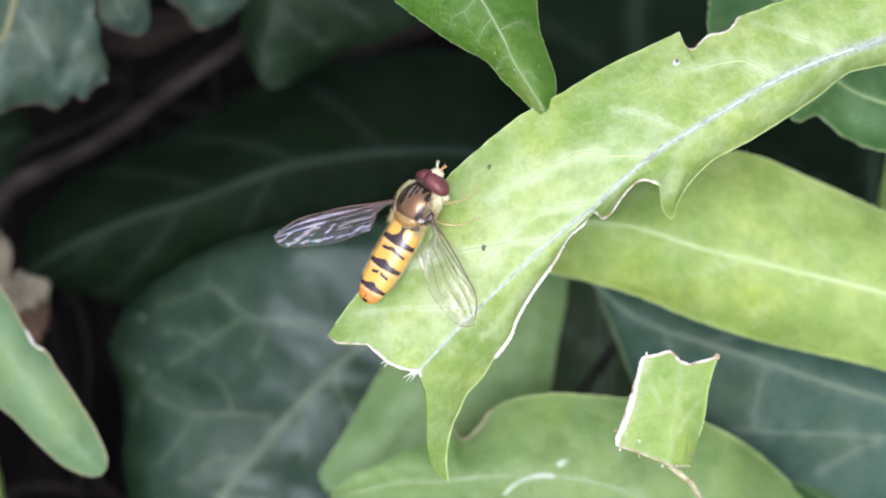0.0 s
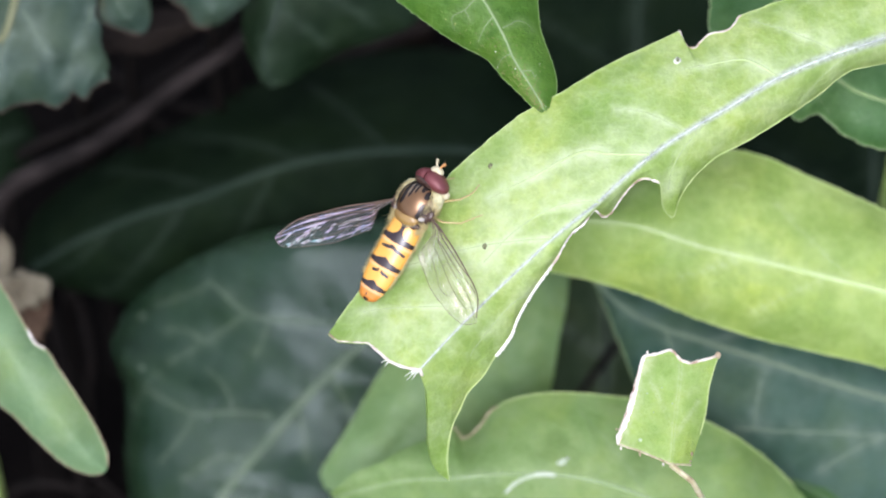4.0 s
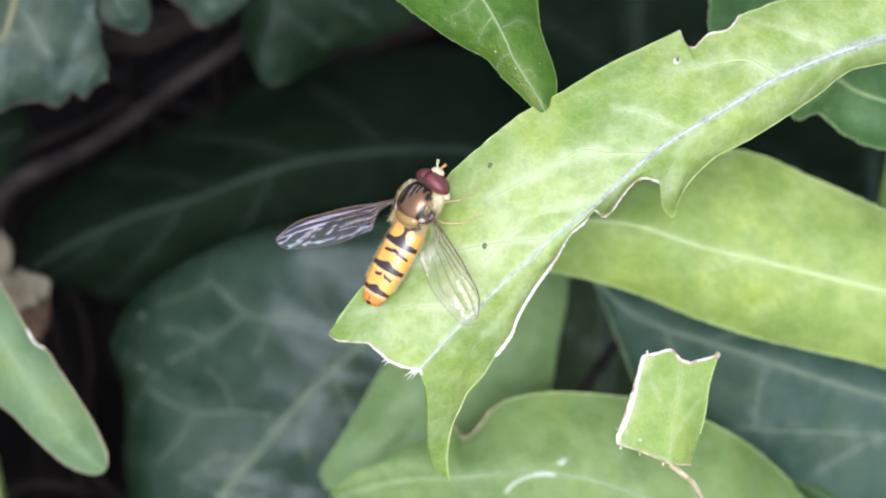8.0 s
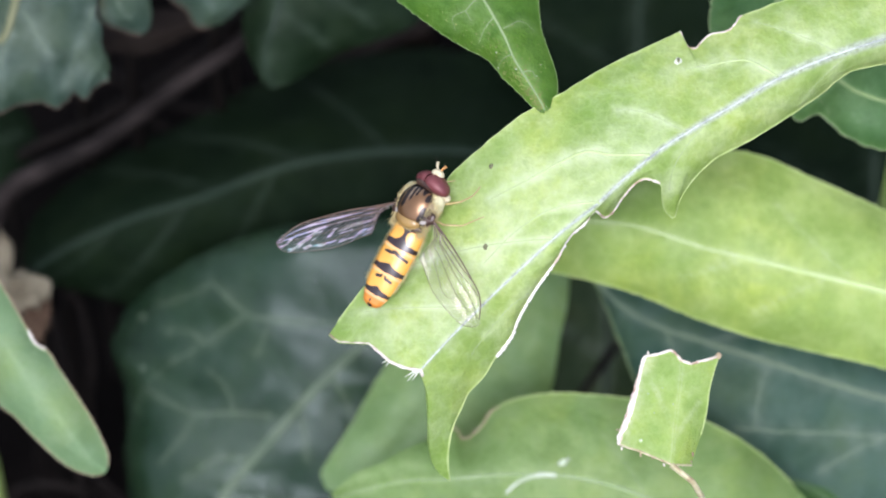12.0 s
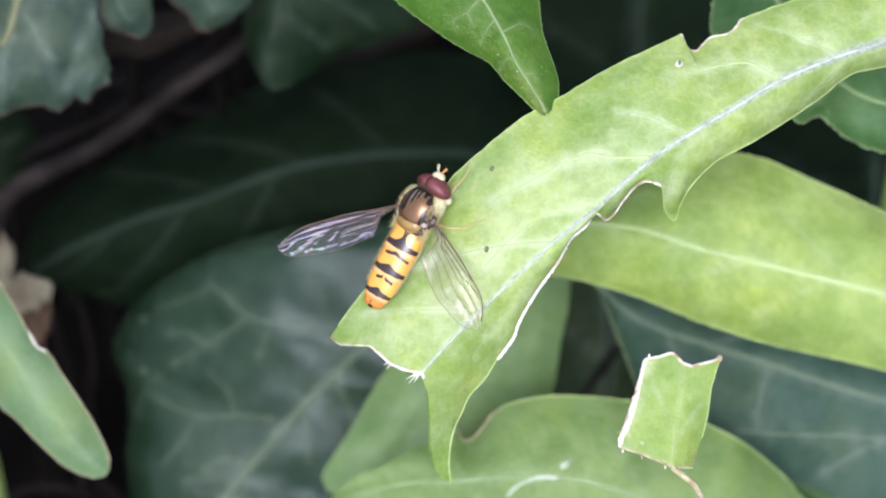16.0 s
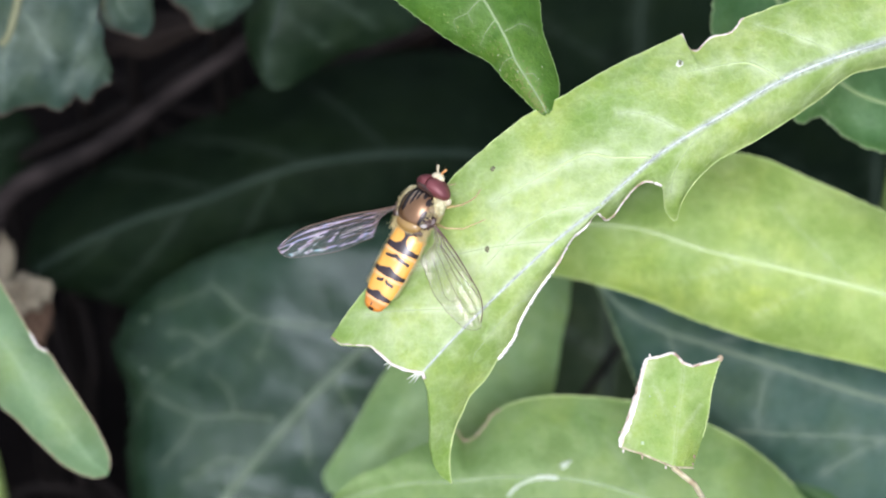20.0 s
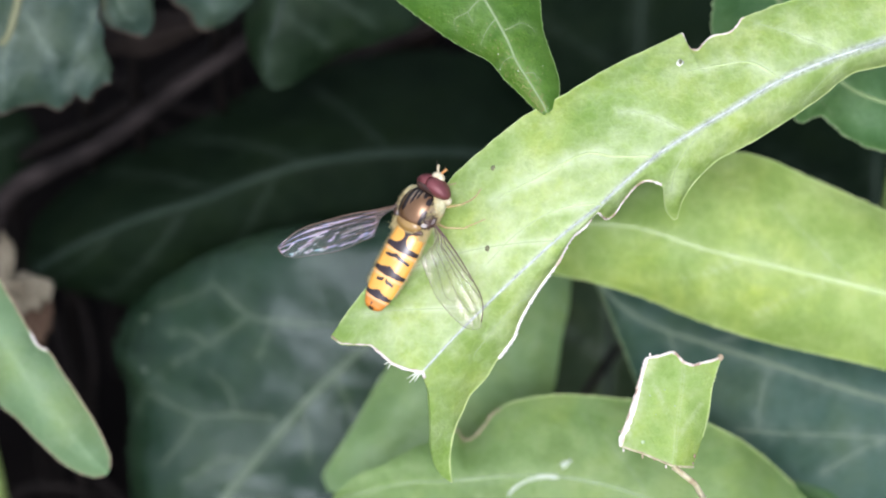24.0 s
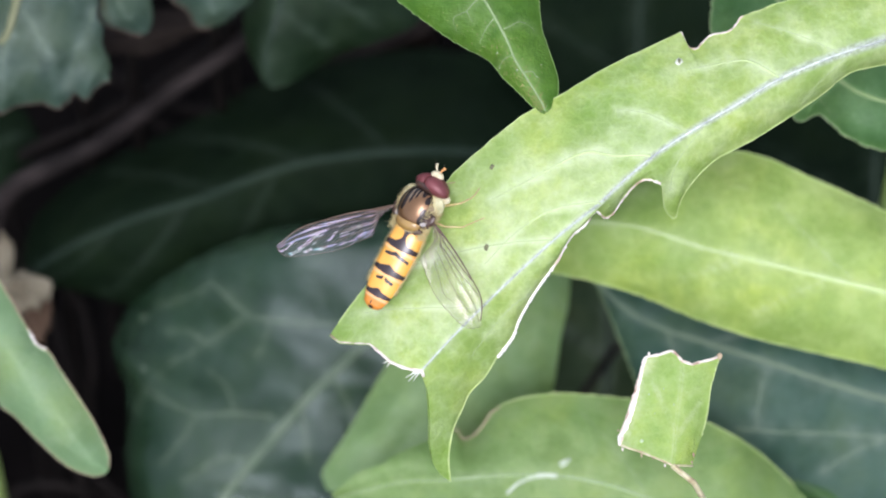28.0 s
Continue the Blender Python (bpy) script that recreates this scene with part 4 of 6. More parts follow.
side_leaf = leaf("shrub_leaf", side, SMOOTH, "smooth green leaf with a pale reddish rim", SHRUB, None, rims=[(1, 0.05, 1, 0.06), (-1, 0.3, 1, 0.04)], rim_matter=STALK, n=60, m=18, root=0, stalk=[(-36.8, 0, -24)])

part("bite_scar", side.edge(1, 0.425, 0.52, 0.12, 24, 0.06), SCAR, side_leaf, "small whitish scar on the edge")

# ---- ivy ----
ivy = thing("ivy_vine", "grey-brown woody ivy vine creeping over dark soil", "vine", at(foot((-22.7, 11.3, -60))))
stem(ivy, [foot((-43.2, -7.4, -55)), (-35.9, 3.6, -52), (-27.5, 8.5, -50), (-22, 12.5, -49), (-16.6, 16.2, -50), (-10.5, 22.4, -58)], 0.85, 0.7, BARK, "stem", "grey-brown woody ivy stem", 0.25)
stem(ivy, [foot((-43.8, 1, -60)), (-35.8, 6.6, -60), (-27.2, 11.2, -58), (-17.9, 17.8, -58), (-12.4, 24.4, -60)], 0.6, 0.4, TWIG_SHADED, "stem", "", 0.3)
stem(ivy, [(-28.7, 15.2, -64), (-24.8, 12.8, -63), (-19.1, 11.2, -63), (-15.9, 11.4, -64)], 0.5, 0.3, TWIG_SHADED, "stem", "", 0.3)
stem(ivy, [foot((17.6, -5.6, -60)), (14.8, -7.2, -48), (12.4, -9.9, -46), (10.7, -12.6, -48)], 0.35, 0.3, BARK, "stem", "", 0.3)

large = Blade(
    left=[(-35.1, -1.4, -61), (-33.5, 2.9, -60), (-27.9, 7.1, -60), (-21.4, 10.2, -61), (-16.7, 13, -62), (-10.6, 15.1, -62), (-5.9, 16.1, -62), (-1.1, 16.6, -62), (3.6, 15.6, -61), (8.3, 11.8, -60)],
    mid=[(-33.4, -1.8, -54), (-29.4, 0.4, -51), (-24.3, 2.5, -49), (-19.2, 4, -48), (-15.1, 5.6, -48), (-11.1, 6.8, -48), (-6.5, 7.5, -48), (-2.9, 7.7, -48), (1.6, 7.7, -49), (9.2, 6.4, -51)],
    right=[(-33.3, -2.7, -57.5), (-29.7, -3.6, -54.5), (-25.5, -4.6, -53), (-20.8, -4.8, -52.5), (-15.8, -4.5, -52.5), (-10.3, -4.5, -52.5), (-5.7, -4.8, -52.5), (-1.1, -5, -52.5), (3.5, -3.6, -53.5), (9.3, 1, -55.5)],
    puff=1.2, ripple=0.8, ragged=0.3, seed=9)
leaf("ivy_leaf", large, IVY_SHADED, "large dark-green ivy leaf with a pale vein, shade put into its colour", IVIES, IVY_VEIN, (0.28, 0.36), [
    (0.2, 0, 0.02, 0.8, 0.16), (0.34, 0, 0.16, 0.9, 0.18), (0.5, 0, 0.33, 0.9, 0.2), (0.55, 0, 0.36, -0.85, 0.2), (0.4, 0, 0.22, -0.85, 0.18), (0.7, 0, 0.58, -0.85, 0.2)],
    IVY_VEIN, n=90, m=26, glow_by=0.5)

broad = Blade(
    left=[(-2.33, 2.95, -39.4), (-6.30, 2.37, -39.3), (-9.82, 2.06, -38.9), (-13.78, 1.36, -38.8), (-17.36, 0.12, -39.8), (-21.07, -1.75, -42.7), (-24.41, -4.10, -45.5), (-26.03, -6.37, -46.1), (-26.43, -8.22, -44.9), (-25.94, -9.47, -44.4), (-25.33, -10.98, -44.0), (-25.17, -13.39, -43.8), (-25.33, -16.40, -44.0), (-25.03, -19.55, -44.3), (-24.83, -23.42, -45.2)],
    mid=[(2.09, -1.15, -38.5), (-1.10, -3.90, -38.4), (-4.10, -6.00, -38.8), (-6.59, -7.98, -39.4), (-8.57, -9.87, -38.9), (-10.55, -11.75, -39.5), (-12.33, -13.82, -39.1), (-14.30, -16.09, -39.7), (-16.07, -18.15, -40.3), (-17.24, -19.82, -40.0), (-18.41, -23.06, -41.5)],
    right=[(7.90, -4.51, -42.4), (5.11, -7.12, -41.8), (2.90, -9.71, -41.3), (0.70, -12.39, -40.8), (-0.60, -14.58, -41.5), (-1.99, -16.85, -42.1), (-2.89, -18.63, -41.8), (-3.78, -20.51, -42.6), (-4.18, -21.79, -42.4), (-4.67, -23.18, -43.2), (-5.57, -25.14, -44.9)],
    puff=0.6, ripple=0.55, ragged=0.3, seed=10, curl=3.5)
broad_leaf = leaf("ivy_leaf", broad, IVY_GREY, "broad greyish-green ivy leaf with branching pale veins", IVIES, IVY_PALE, (0.24, 0.34), drawn=[
    ([(-13.2, -13.2, -41), (-16.2, -13, -41), (-19.3, -13.2, -42)], 0.17, 0.14), ([(-19.3, -13.2, -42), (-21.6, -12.2, -43), (-23.3, -11.3, -44)], 0.12, 0.08), ([(-19.3, -13.2, -42), (-20.5, -15.1, -43), (-22.2, -17, -45)], 0.12, 0.08),
    ([(-1.9, -6.4, -39), (-8.4, -6, -40), (-13.2, -5.7, -41), (-15.3, -5.2, -41), (-18.1, -2.8, -42)], 0.17, 0.12), ([(-15.3, -5.3, -41), (-18.6, -7.5, -42), (-21.7, -9.4, -43)], 0.14, 0.09), ([(-21.7, -9.4, -43), (-23.4, -11.1, -44), (-24.4, -13, -45)], 0.09, 0.06),
    ([(-13.5, -5.8, -41), (-14, -7.3, -41), (-14.6, -8.8, -41)], 0.09, 0.06), ([(-11.2, -12.2, -41), (-10.7, -14.6, -41), (-10.5, -16.8, -42)], 0.14, 0.09), ([(-8.6, -9.9, -40), (-7.3, -12.4, -41), (-6.4, -15.5, -42)], 0.11, 0.08),
    ([(-18.1, -2.8, -42), (-20.3, -4, -43), (-22.5, -4.6, -43)], 0.10, 0.06), ([(-18.6, -7.5, -42), (-20.2, -6.6, -42), (-22.1, -6.7, -43)], 0.09, 0.05), ([(-16.2, -13, -41), (-17, -11, -41), (-18.4, -9.7, -42)], 0.09, 0.05),
    ([(-14.9, -16.6, -42), (-17.6, -16.6, -43), (-20.3, -18.3, -44)], 0.10, 0.06)], vein_matter=IVY_PALE, root=0, n=80, m=40, glow_by=0.34)
for k, p in enumerate(((-23.8, -5.6, -43), (-23.6, -9.6, -44), (-18.6, -17.2, -44))):
    t, c = broad.find(p)
    part("pale_spot", ball(broad.place(t, c), (U, V, W), (0.26 * MM, 0.2 * MM, 0.05 * MM), 12, 8, 0.3), IVY_PALE, broad_leaf)

right_ivy = Blade(
    left=[(10.34, -0.4, -36), (11.95, -3.0, -34.5), (13.65, -7.4, -32.5), (14.95, -10.6, -31.5), (16.35, -13.06, -31), (19.24, -16.35, -31), (23.13, -19.84, -32), (29.31, -22.43, -33), (37.19, -23.83, -34)],
    mid=[(10.9, -1.3, -35), (13.3, -4.1, -33), (16.3, -6.0, -31), (20.3, -7.3, -30), (24.8, -8.7, -29), (28.9, -10.1, -29), (33.6, -11.5, -30), (37.3, -12.4, -31)],
    right=[(11.64, -1.32, -36), (15.94, -1.73, -35.5), (20.34, -2.54, -35), (24.21, -3.46, -34.5), (27.63, -4.27, -34), (31.08, -5.18, -34), (34.13, -6.09, -34.5), (38.19, -6.91, -35)],
    puff=1.0, ripple=0.8, ragged=0.2, seed=11)
leaf("ivy_leaf", right_ivy, IVY_BLUE, "dark blue-green ivy leaf with a pale vein", IVIES, IVY_CLEAR, (0.17, 0.2), [
    (0.3, 0, 0.42, -0.8, 0.14), (0.4, 0, 0.6, 0.8, 0.12)],
    drawn=[([(22.2, -13.7, -31), (25.6, -14, -31), (29.1, -14.1, -31), (35.2, -14.5, -32)], 0.2, 0.16), ([(33.5, -14.6, -32), (31.3, -15.5, -32), (28.7, -17.1, -32)], 0.16, 0.1), ([(24.8, -8.7, -29), (24.1, -10.7, -30), (23.7, -13.7, -31)], 0.14, 0.08), ([(17, -6.4, -31), (18, -9.5, -32), (18.6, -12.5, -32)], 0.14, 0.08)],
    vein_matter=IVY_CLEAR, rims=[(-1, 0.03, 0.5, 0.075)], rim_matter=DULL_VEIN, n=70, m=22)

corner = Blade(
    left=[(23.6, -21.2, -33), (24.3, -15.5, -33), (24.6, -15.1, -33), (27.5, -16.2, -33), (31, -17.7, -33), (35.4, -19.9, -34)],
    mid=[(23.9, -21.5, -31), (26.1, -17.6, -31), (27.4, -18, -31), (29.1, -18.9, -31), (31.7, -20.6, -31), (35.2, -22.4, -32)],
    right=[(25, -22.5, -34), (26.3, -22.5, -34), (27.6, -22.5, -34), (29.4, -23, -34), (32, -23.8, -34), (35.6, -25.2, -35)],
    puff=0.4, ripple=0.5, seed=12)
leaf("ivy_leaf", corner, DEEP_GREEN, "small deep-green smooth ivy leaf", IVIES, None, n=40, m=14)

top_ivy = Blade(
    left=[(-38.8, 24.1, -30), (-37.8, 16.3, -29), (-36, 12, -28), (-33.4, 10.1, -28), (-32.3, 10.6, -28), (-30.3, 10.9, -28), (-29.1, 10.5, -28), (-28.2, 11, -28), (-27.8, 11.6, -28), (-26.9, 11.1, -28), (-26.2, 12, -28), (-25.1, 12.6, -28)],
    mid=[(-29.6, 24.8, -28), (-30.7, 22.1, -27), (-31.3, 19.5, -26), (-31.9, 17.8, -26), (-32.4, 16.1, -26), (-31.5, 14.9, -26), (-30.2, 14, -26), (-29, 13.6, -26), (-27.4, 13.4, -27), (-26.1, 13.2, -27), (-25.2, 13.3, -28)],
    right=[(-23.8, 24.9, -30), (-25, 21.4, -29), (-25.8, 19.2, -28), (-26.1, 17.5, -28), (-25.7, 16.7, -28), (-25.7, 15.4, -28), (-25.5, 14.8, -28), (-25.2, 14.3, -28), (-25.2, 14, -28), (-25.1, 13.8, -28), (-25, 13.5, -28)],
    puff=0.7, ripple=0.6, ragged=0.2, seed=13)
top_leaf = leaf("ivy_leaf", top_ivy, IVY_TOP, "grey-green lobed ivy leaf with yellow veins", IVIES, None, drawn=[([(-31.4, 17.8, -26), (-30.4, 16.1, -26), (-29.5, 14.4, -26)], 0.2, 0.1), ([(-26.3, 18.1, -27), (-26.9, 15.8, -27), (-27.9, 13, -27), (-28.2, 11.9, -27)], 0.2, 0.1), ([(-32.4, 16.1, -26), (-33, 14, -26), (-33.2, 11.5, -27)], 0.15, 0.1)], vein_matter=IVY_PALE,
    rims=[(-1, 0.3, 1, 0.1)], rim_matter=RUST, n=80, m=24, root=0)
part("vein", top_ivy.drawn([(-31.7, 19.5, -26), (-32.1, 17.8, -26), (-32.7, 15.9, -26), (-33.2, 15.3, -26)], 0.34, 0.26), YELLOW_VEIN, top_leaf, "yellow leaf vein")

small_ivy = Blade(
    left=[(-26.5, 21.6, -31), (-26.1, 18.9, -30), (-25.9, 17.2, -30), (-24.9, 16.7, -30), (-23.8, 16.3, -30), (-22.9, 16.1, -30)],
    mid=[(-25, 21.4, -29), (-24.7, 19.2, -28), (-24.3, 18.2, -28), (-23.6, 17.3, -28), (-23.1, 16.7, -29), (-22.7, 16.2, -30)],
    right=[(-22.3, 21.6, -31), (-22.1, 19.3, -30), (-22.1, 18.5, -30), (-22, 17.6, -30), (-22.1, 16.9, -30), (-22.4, 16.3, -30)],
    puff=0.4, ripple=0.4, seed=14)
leaf("ivy_leaf", small_ivy, IVY_TOP, "grey-green ivy leaf lobe with a yellow vein", IVIES, None, drawn=[([(-25.7, 19.3, -29), (-25.6, 18, -29), (-25.2, 17.1, -29)], 0.28, 0.12)], vein_matter=YELLOW_VEIN, rims=[(-1, 0.3, 1, 0.14)], rim_matter=RUST, n=30, m=12, root=0)

mid_ivy = Blade(
    left=[(-21.8, 21.9, -36), (-20.9, 19.2, -35), (-19.7, 18.3, -35), (-19.1, 17.2, -35), (-18.5, 16.9, -35), (-17.7, 17, -35)],
    mid=[(-18.4, 21.8, -34), (-18, 19.5, -33), (-17.8, 18.7, -33), (-17.6, 17.9, -33), (-17.5, 17.4, -34), (-17.3, 17.1, -35)],
    right=[(-13.3, 21.9, -36), (-14, 20.1, -35), (-14.8, 19, -35), (-15.6, 18.3, -35), (-16.4, 17.6, -35), (-17, 17.2, -35)],
    puff=0.4, ripple=0.4, ragged=0.2, seed=15)
leaf("ivy_leaf", mid_ivy, IVY_TOP, "small grey-green ivy leaf with a pale rim", IVIES, None, rims=[(-1, 0.2, 1, 0.15)], rim_matter=RUST, n=30, m=12, root=0)

round_ivy = Blade(
    left=[(-17.1, 25, -42), (-15.9, 21.3, -41), (-15.6, 18, -40), (-15.3, 15.6, -40), (-14.6, 14, -40), (-14.1, 13.1, -40), (-13.4, 12.4, -40)],
    mid=[(-11.7, 24.8, -40), (-12.1, 22, -38), (-12.5, 19.3, -37), (-13.2, 16.7, -37), (-13.7, 15.2, -38), (-13.6, 13.7, -39), (-13.1, 12.5, -40)],
    right=[(2.1, 25.1, -44), (0.3, 21.5, -43), (-1.8, 17.8, -42), (-4.8, 16.3, -42), (-7.3, 15.5, -41), (-9, 14.7, -41), (-12, 12.7, -40)],
    puff=1.0, ripple=0.7, ragged=0.25, seed=16)
leaf("ivy_leaf", round_ivy, IVY_HALF_SHADED, "dark-green rounded ivy leaf turned downwards, some shade in its colour", IVIES, IVY_VEIN, (0.3, 0.2), [
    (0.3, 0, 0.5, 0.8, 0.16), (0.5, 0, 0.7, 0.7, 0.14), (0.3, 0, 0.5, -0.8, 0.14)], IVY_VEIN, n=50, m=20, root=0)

# leaves added to fill the dark gaps, most with shade in their colour
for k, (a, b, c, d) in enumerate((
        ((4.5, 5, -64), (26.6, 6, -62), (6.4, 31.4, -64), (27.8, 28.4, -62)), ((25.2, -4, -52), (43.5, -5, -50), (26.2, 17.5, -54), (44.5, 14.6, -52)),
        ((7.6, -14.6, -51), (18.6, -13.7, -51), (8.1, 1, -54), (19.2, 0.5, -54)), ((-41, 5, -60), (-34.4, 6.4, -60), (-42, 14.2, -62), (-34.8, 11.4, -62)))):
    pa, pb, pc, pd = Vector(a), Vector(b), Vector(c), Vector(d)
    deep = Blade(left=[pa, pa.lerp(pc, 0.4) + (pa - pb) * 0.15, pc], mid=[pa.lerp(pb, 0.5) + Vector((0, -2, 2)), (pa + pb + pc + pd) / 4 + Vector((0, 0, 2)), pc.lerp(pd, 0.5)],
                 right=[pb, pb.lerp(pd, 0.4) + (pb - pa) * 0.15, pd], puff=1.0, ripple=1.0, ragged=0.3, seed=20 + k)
    leaf("ivy_leaf", deep, IVY_DULL if k == 2 else IVY_SHADED, "dark ivy leaf added to fill a shaded gap", IVIES, IVY_VEIN, (0.25, 0.15), [(0.4, 0, 0.6, -0.8, 0.15), (0.4, 0, 0.6, 0.8, 0.15)], IVY_VEIN, n=36, m=16)

# ---- dry bits at the side ----
curl = thing("dry_leaf", "curled pale brown dry leaf caught in the ivy", "dead leaf", at((-33.3, -4.4, -44)))
part("blade", ball(at((-32.6, -3.5, -40)), (U, V, W), (1.7 * MM, 1.4 * MM, 1.1 * MM), 32, 24, 0.55), DRY, curl, "pale crumpled blade")
part("fold", ball(at((-31.9, -5.5, -41)), (U, V, W), (1.0 * MM, 2.2 * MM, 0.9 * MM), 24, 20, 0.6), DRY_BROWN, curl, "brown fold")
part("fold", ball(at((-34.6, -1.3, -42)), (U, V, W), (0.7 * MM, 2.2 * MM, 0.7 * MM), 24, 20, 0.6), DRY, curl)
stem(curl, [(-32.9, -6, -42), (-32.7, -8.1, -46), (-33, -12.2, -60), foot((-33.5, -14.4, -70))], 0.4, 0.3, TWIG_SHADED, "stalk")


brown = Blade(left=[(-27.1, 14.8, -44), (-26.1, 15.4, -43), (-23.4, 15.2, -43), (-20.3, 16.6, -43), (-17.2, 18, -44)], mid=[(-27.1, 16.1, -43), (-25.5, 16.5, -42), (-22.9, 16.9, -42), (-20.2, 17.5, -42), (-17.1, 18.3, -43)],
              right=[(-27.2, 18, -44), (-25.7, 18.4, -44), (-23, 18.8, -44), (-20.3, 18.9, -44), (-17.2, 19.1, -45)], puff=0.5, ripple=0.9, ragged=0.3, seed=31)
leaf("dead_leaf", brown, BROWN_SHADED, "withered brown leaf with the ivy's shade put into its colour", "", None, n=40, m=14, stalk_matter=TWIG_SHADED, stalk_r=0.3)
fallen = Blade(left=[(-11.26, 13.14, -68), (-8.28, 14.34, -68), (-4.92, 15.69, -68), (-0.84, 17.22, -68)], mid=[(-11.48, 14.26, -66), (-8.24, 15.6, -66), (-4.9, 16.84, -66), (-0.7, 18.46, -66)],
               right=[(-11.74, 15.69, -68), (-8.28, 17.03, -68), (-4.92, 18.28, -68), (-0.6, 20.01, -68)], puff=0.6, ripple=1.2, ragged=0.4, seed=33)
leaf("dead_leaf", fallen, BROWN_SHADED, "withered brown leaf lying deep under the ivy, shade put into its colour", "", None, n=40, m=14, stalk_matter=TWIG_SHADED, stalk_r=0.3)
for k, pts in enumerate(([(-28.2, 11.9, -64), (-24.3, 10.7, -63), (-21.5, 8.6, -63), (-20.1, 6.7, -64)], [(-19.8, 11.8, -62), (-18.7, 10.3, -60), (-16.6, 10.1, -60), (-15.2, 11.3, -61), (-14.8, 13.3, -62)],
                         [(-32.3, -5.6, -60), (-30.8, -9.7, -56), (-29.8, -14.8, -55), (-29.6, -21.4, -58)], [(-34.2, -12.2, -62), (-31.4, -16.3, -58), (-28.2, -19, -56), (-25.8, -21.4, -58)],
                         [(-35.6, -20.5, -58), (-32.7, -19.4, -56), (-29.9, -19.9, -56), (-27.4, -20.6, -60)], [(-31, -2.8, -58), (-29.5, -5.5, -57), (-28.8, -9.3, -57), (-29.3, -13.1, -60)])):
    t = thing("dead_twig", "thin dead twig lying under the ivy, shade put into its colour", "twig", at(foot(pts[0])), "dead twigs")
    stem(t, [foot(pts[0]), *pts, foot(pts[-1])], 0.42, 0.28, TWIG_SHADED, "shaft", "", 0.3)

# ---- the hoverfly ----
FORWARD, ROLL = radians(63), radians(32)
f_dir = U * math.cos(FORWARD) + V * math.sin(FORWARD)
l_dir = -U * math.sin(FORWARD) + V * math.cos(FORWARD)
up_dir = W * math.cos(ROLL) + l_dir * math.sin(ROLL)
right_dir = f_dir.cross(up_dir)
THORAX_AT = Vector((-1.5, 2.8, 2))
FLY_POSE = Matrix.Translation(at(THORAX_AT)) @ Matrix((right_dir, f_dir, up_dir)).transposed().to_4x4()
TURN = FLY_POSE.to_3x3()

fly = tagged(new("hoverfly"), "orange hoverfly with black bands, red eyes and spread clear wings", "hoverfly")
fly.empty_display_size = 0.003
fly.matrix_basis = FLY_POSE
ORIGIN[fly] = Vector((0, 0, 0))


def fly_part(name, bm, matter, parent, label="", mark=None, pivot=None, seam=None):
    """A part in the fly's own space (mm: right, forward, up), optionally about a pivot so that it can turn."""
    pivot = Vector(pivot) if pivot else Vector((0, 0, 0))
    marks = [mark(v.co.copy()) for v in bm.verts] if mark else None
    seams = [seam(v.co.copy()) for v in bm.verts] if seam else None
    base = ORIGIN[parent]
    for v in bm.verts:
        v.co = (v.co - pivot) * MM
    data = bpy.data.meshes.new(name)
    bm.to_mesh(data)
    bm.free()
    data.polygons.foreach_set("use_smooth", [True] * len(data.polygons))
    data.materials.append(matter)
    if marks:
        layer = data.attributes.new("mark", "FLOAT", "POINT")
        layer.data.foreach_set("value", marks)
    if seams:
        layer = data.attributes.new("seam", "FLOAT", "POINT")
        layer.data.foreach_set("value", seams)
    ob = new(name, data)
    ob.parent = parent
    ob.location = (pivot - base) * MM
    ORIGIN[ob] = pivot
    return tagged(ob, label) if label else ob


X3, UP = ((1, 0, 0), (0, 1, 0), (0, 0, 1)), Vector((0, 0, 1))


def fly_tube(points, r, sides=8, n=16, flat=1.0):
    path = [spline(points, i / n) for i in range(n + 1)]
    radii = [r[0] + (r[1] - r[0]) * i / n for i in range(n + 1)]
    return tube(path, radii, sides, flat, UP)


def loft(rows, sides=64):
    """Rows of (y, half width, half height, centre z): a smooth body along y."""
    bm = bmesh.new()
    rings = []
    n = (len(rows) - 1) * 10
    for i in range(n + 1):
        y, w, h, z = catmull(rows, i / n)
        rings.append([bm.verts.new((max(w, 0.001) * math.sin(a), y, z + max(h, 0.001) * math.cos(a))) for a in [2 * math.pi * k / sides for k in range(sides)]])
    for a, b in zip(rings, rings[1:]):
        for k in range(sides):
            bm.faces.new((a[k], b[k], b[(k + 1) % sides], a[(k + 1) % sides]))
    bm.faces.new(rings[0])
    bm.faces.new(rings[-1][::-1])
    bmesh.ops.recalc_face_normals(bm, faces=bm.faces)
    return bm


def catmull(rows, t):
    s = t * (len(rows) - 1)
    i = min(int(s), len(rows) - 2)
    f = s - i
    out = []
    for p0, p1, p2, p3 in zip(rows[max(i - 1, 0)], rows[i], rows[i + 1], rows[min(i + 2, len(rows) - 1)]):
        out.append(0.5 * (2 * p1 + (p2 - p0) * f + (2 * p0 - 5 * p1 + 4 * p2 - p3) * f * f + (3 * p1 - p0 - 3 * p2 + p3) * f ** 3))
    return out


def soft(a, b, x):
    x = min(max((x - a) / (b - a), 0), 1)
    return x * x * (3 - 2 * x)


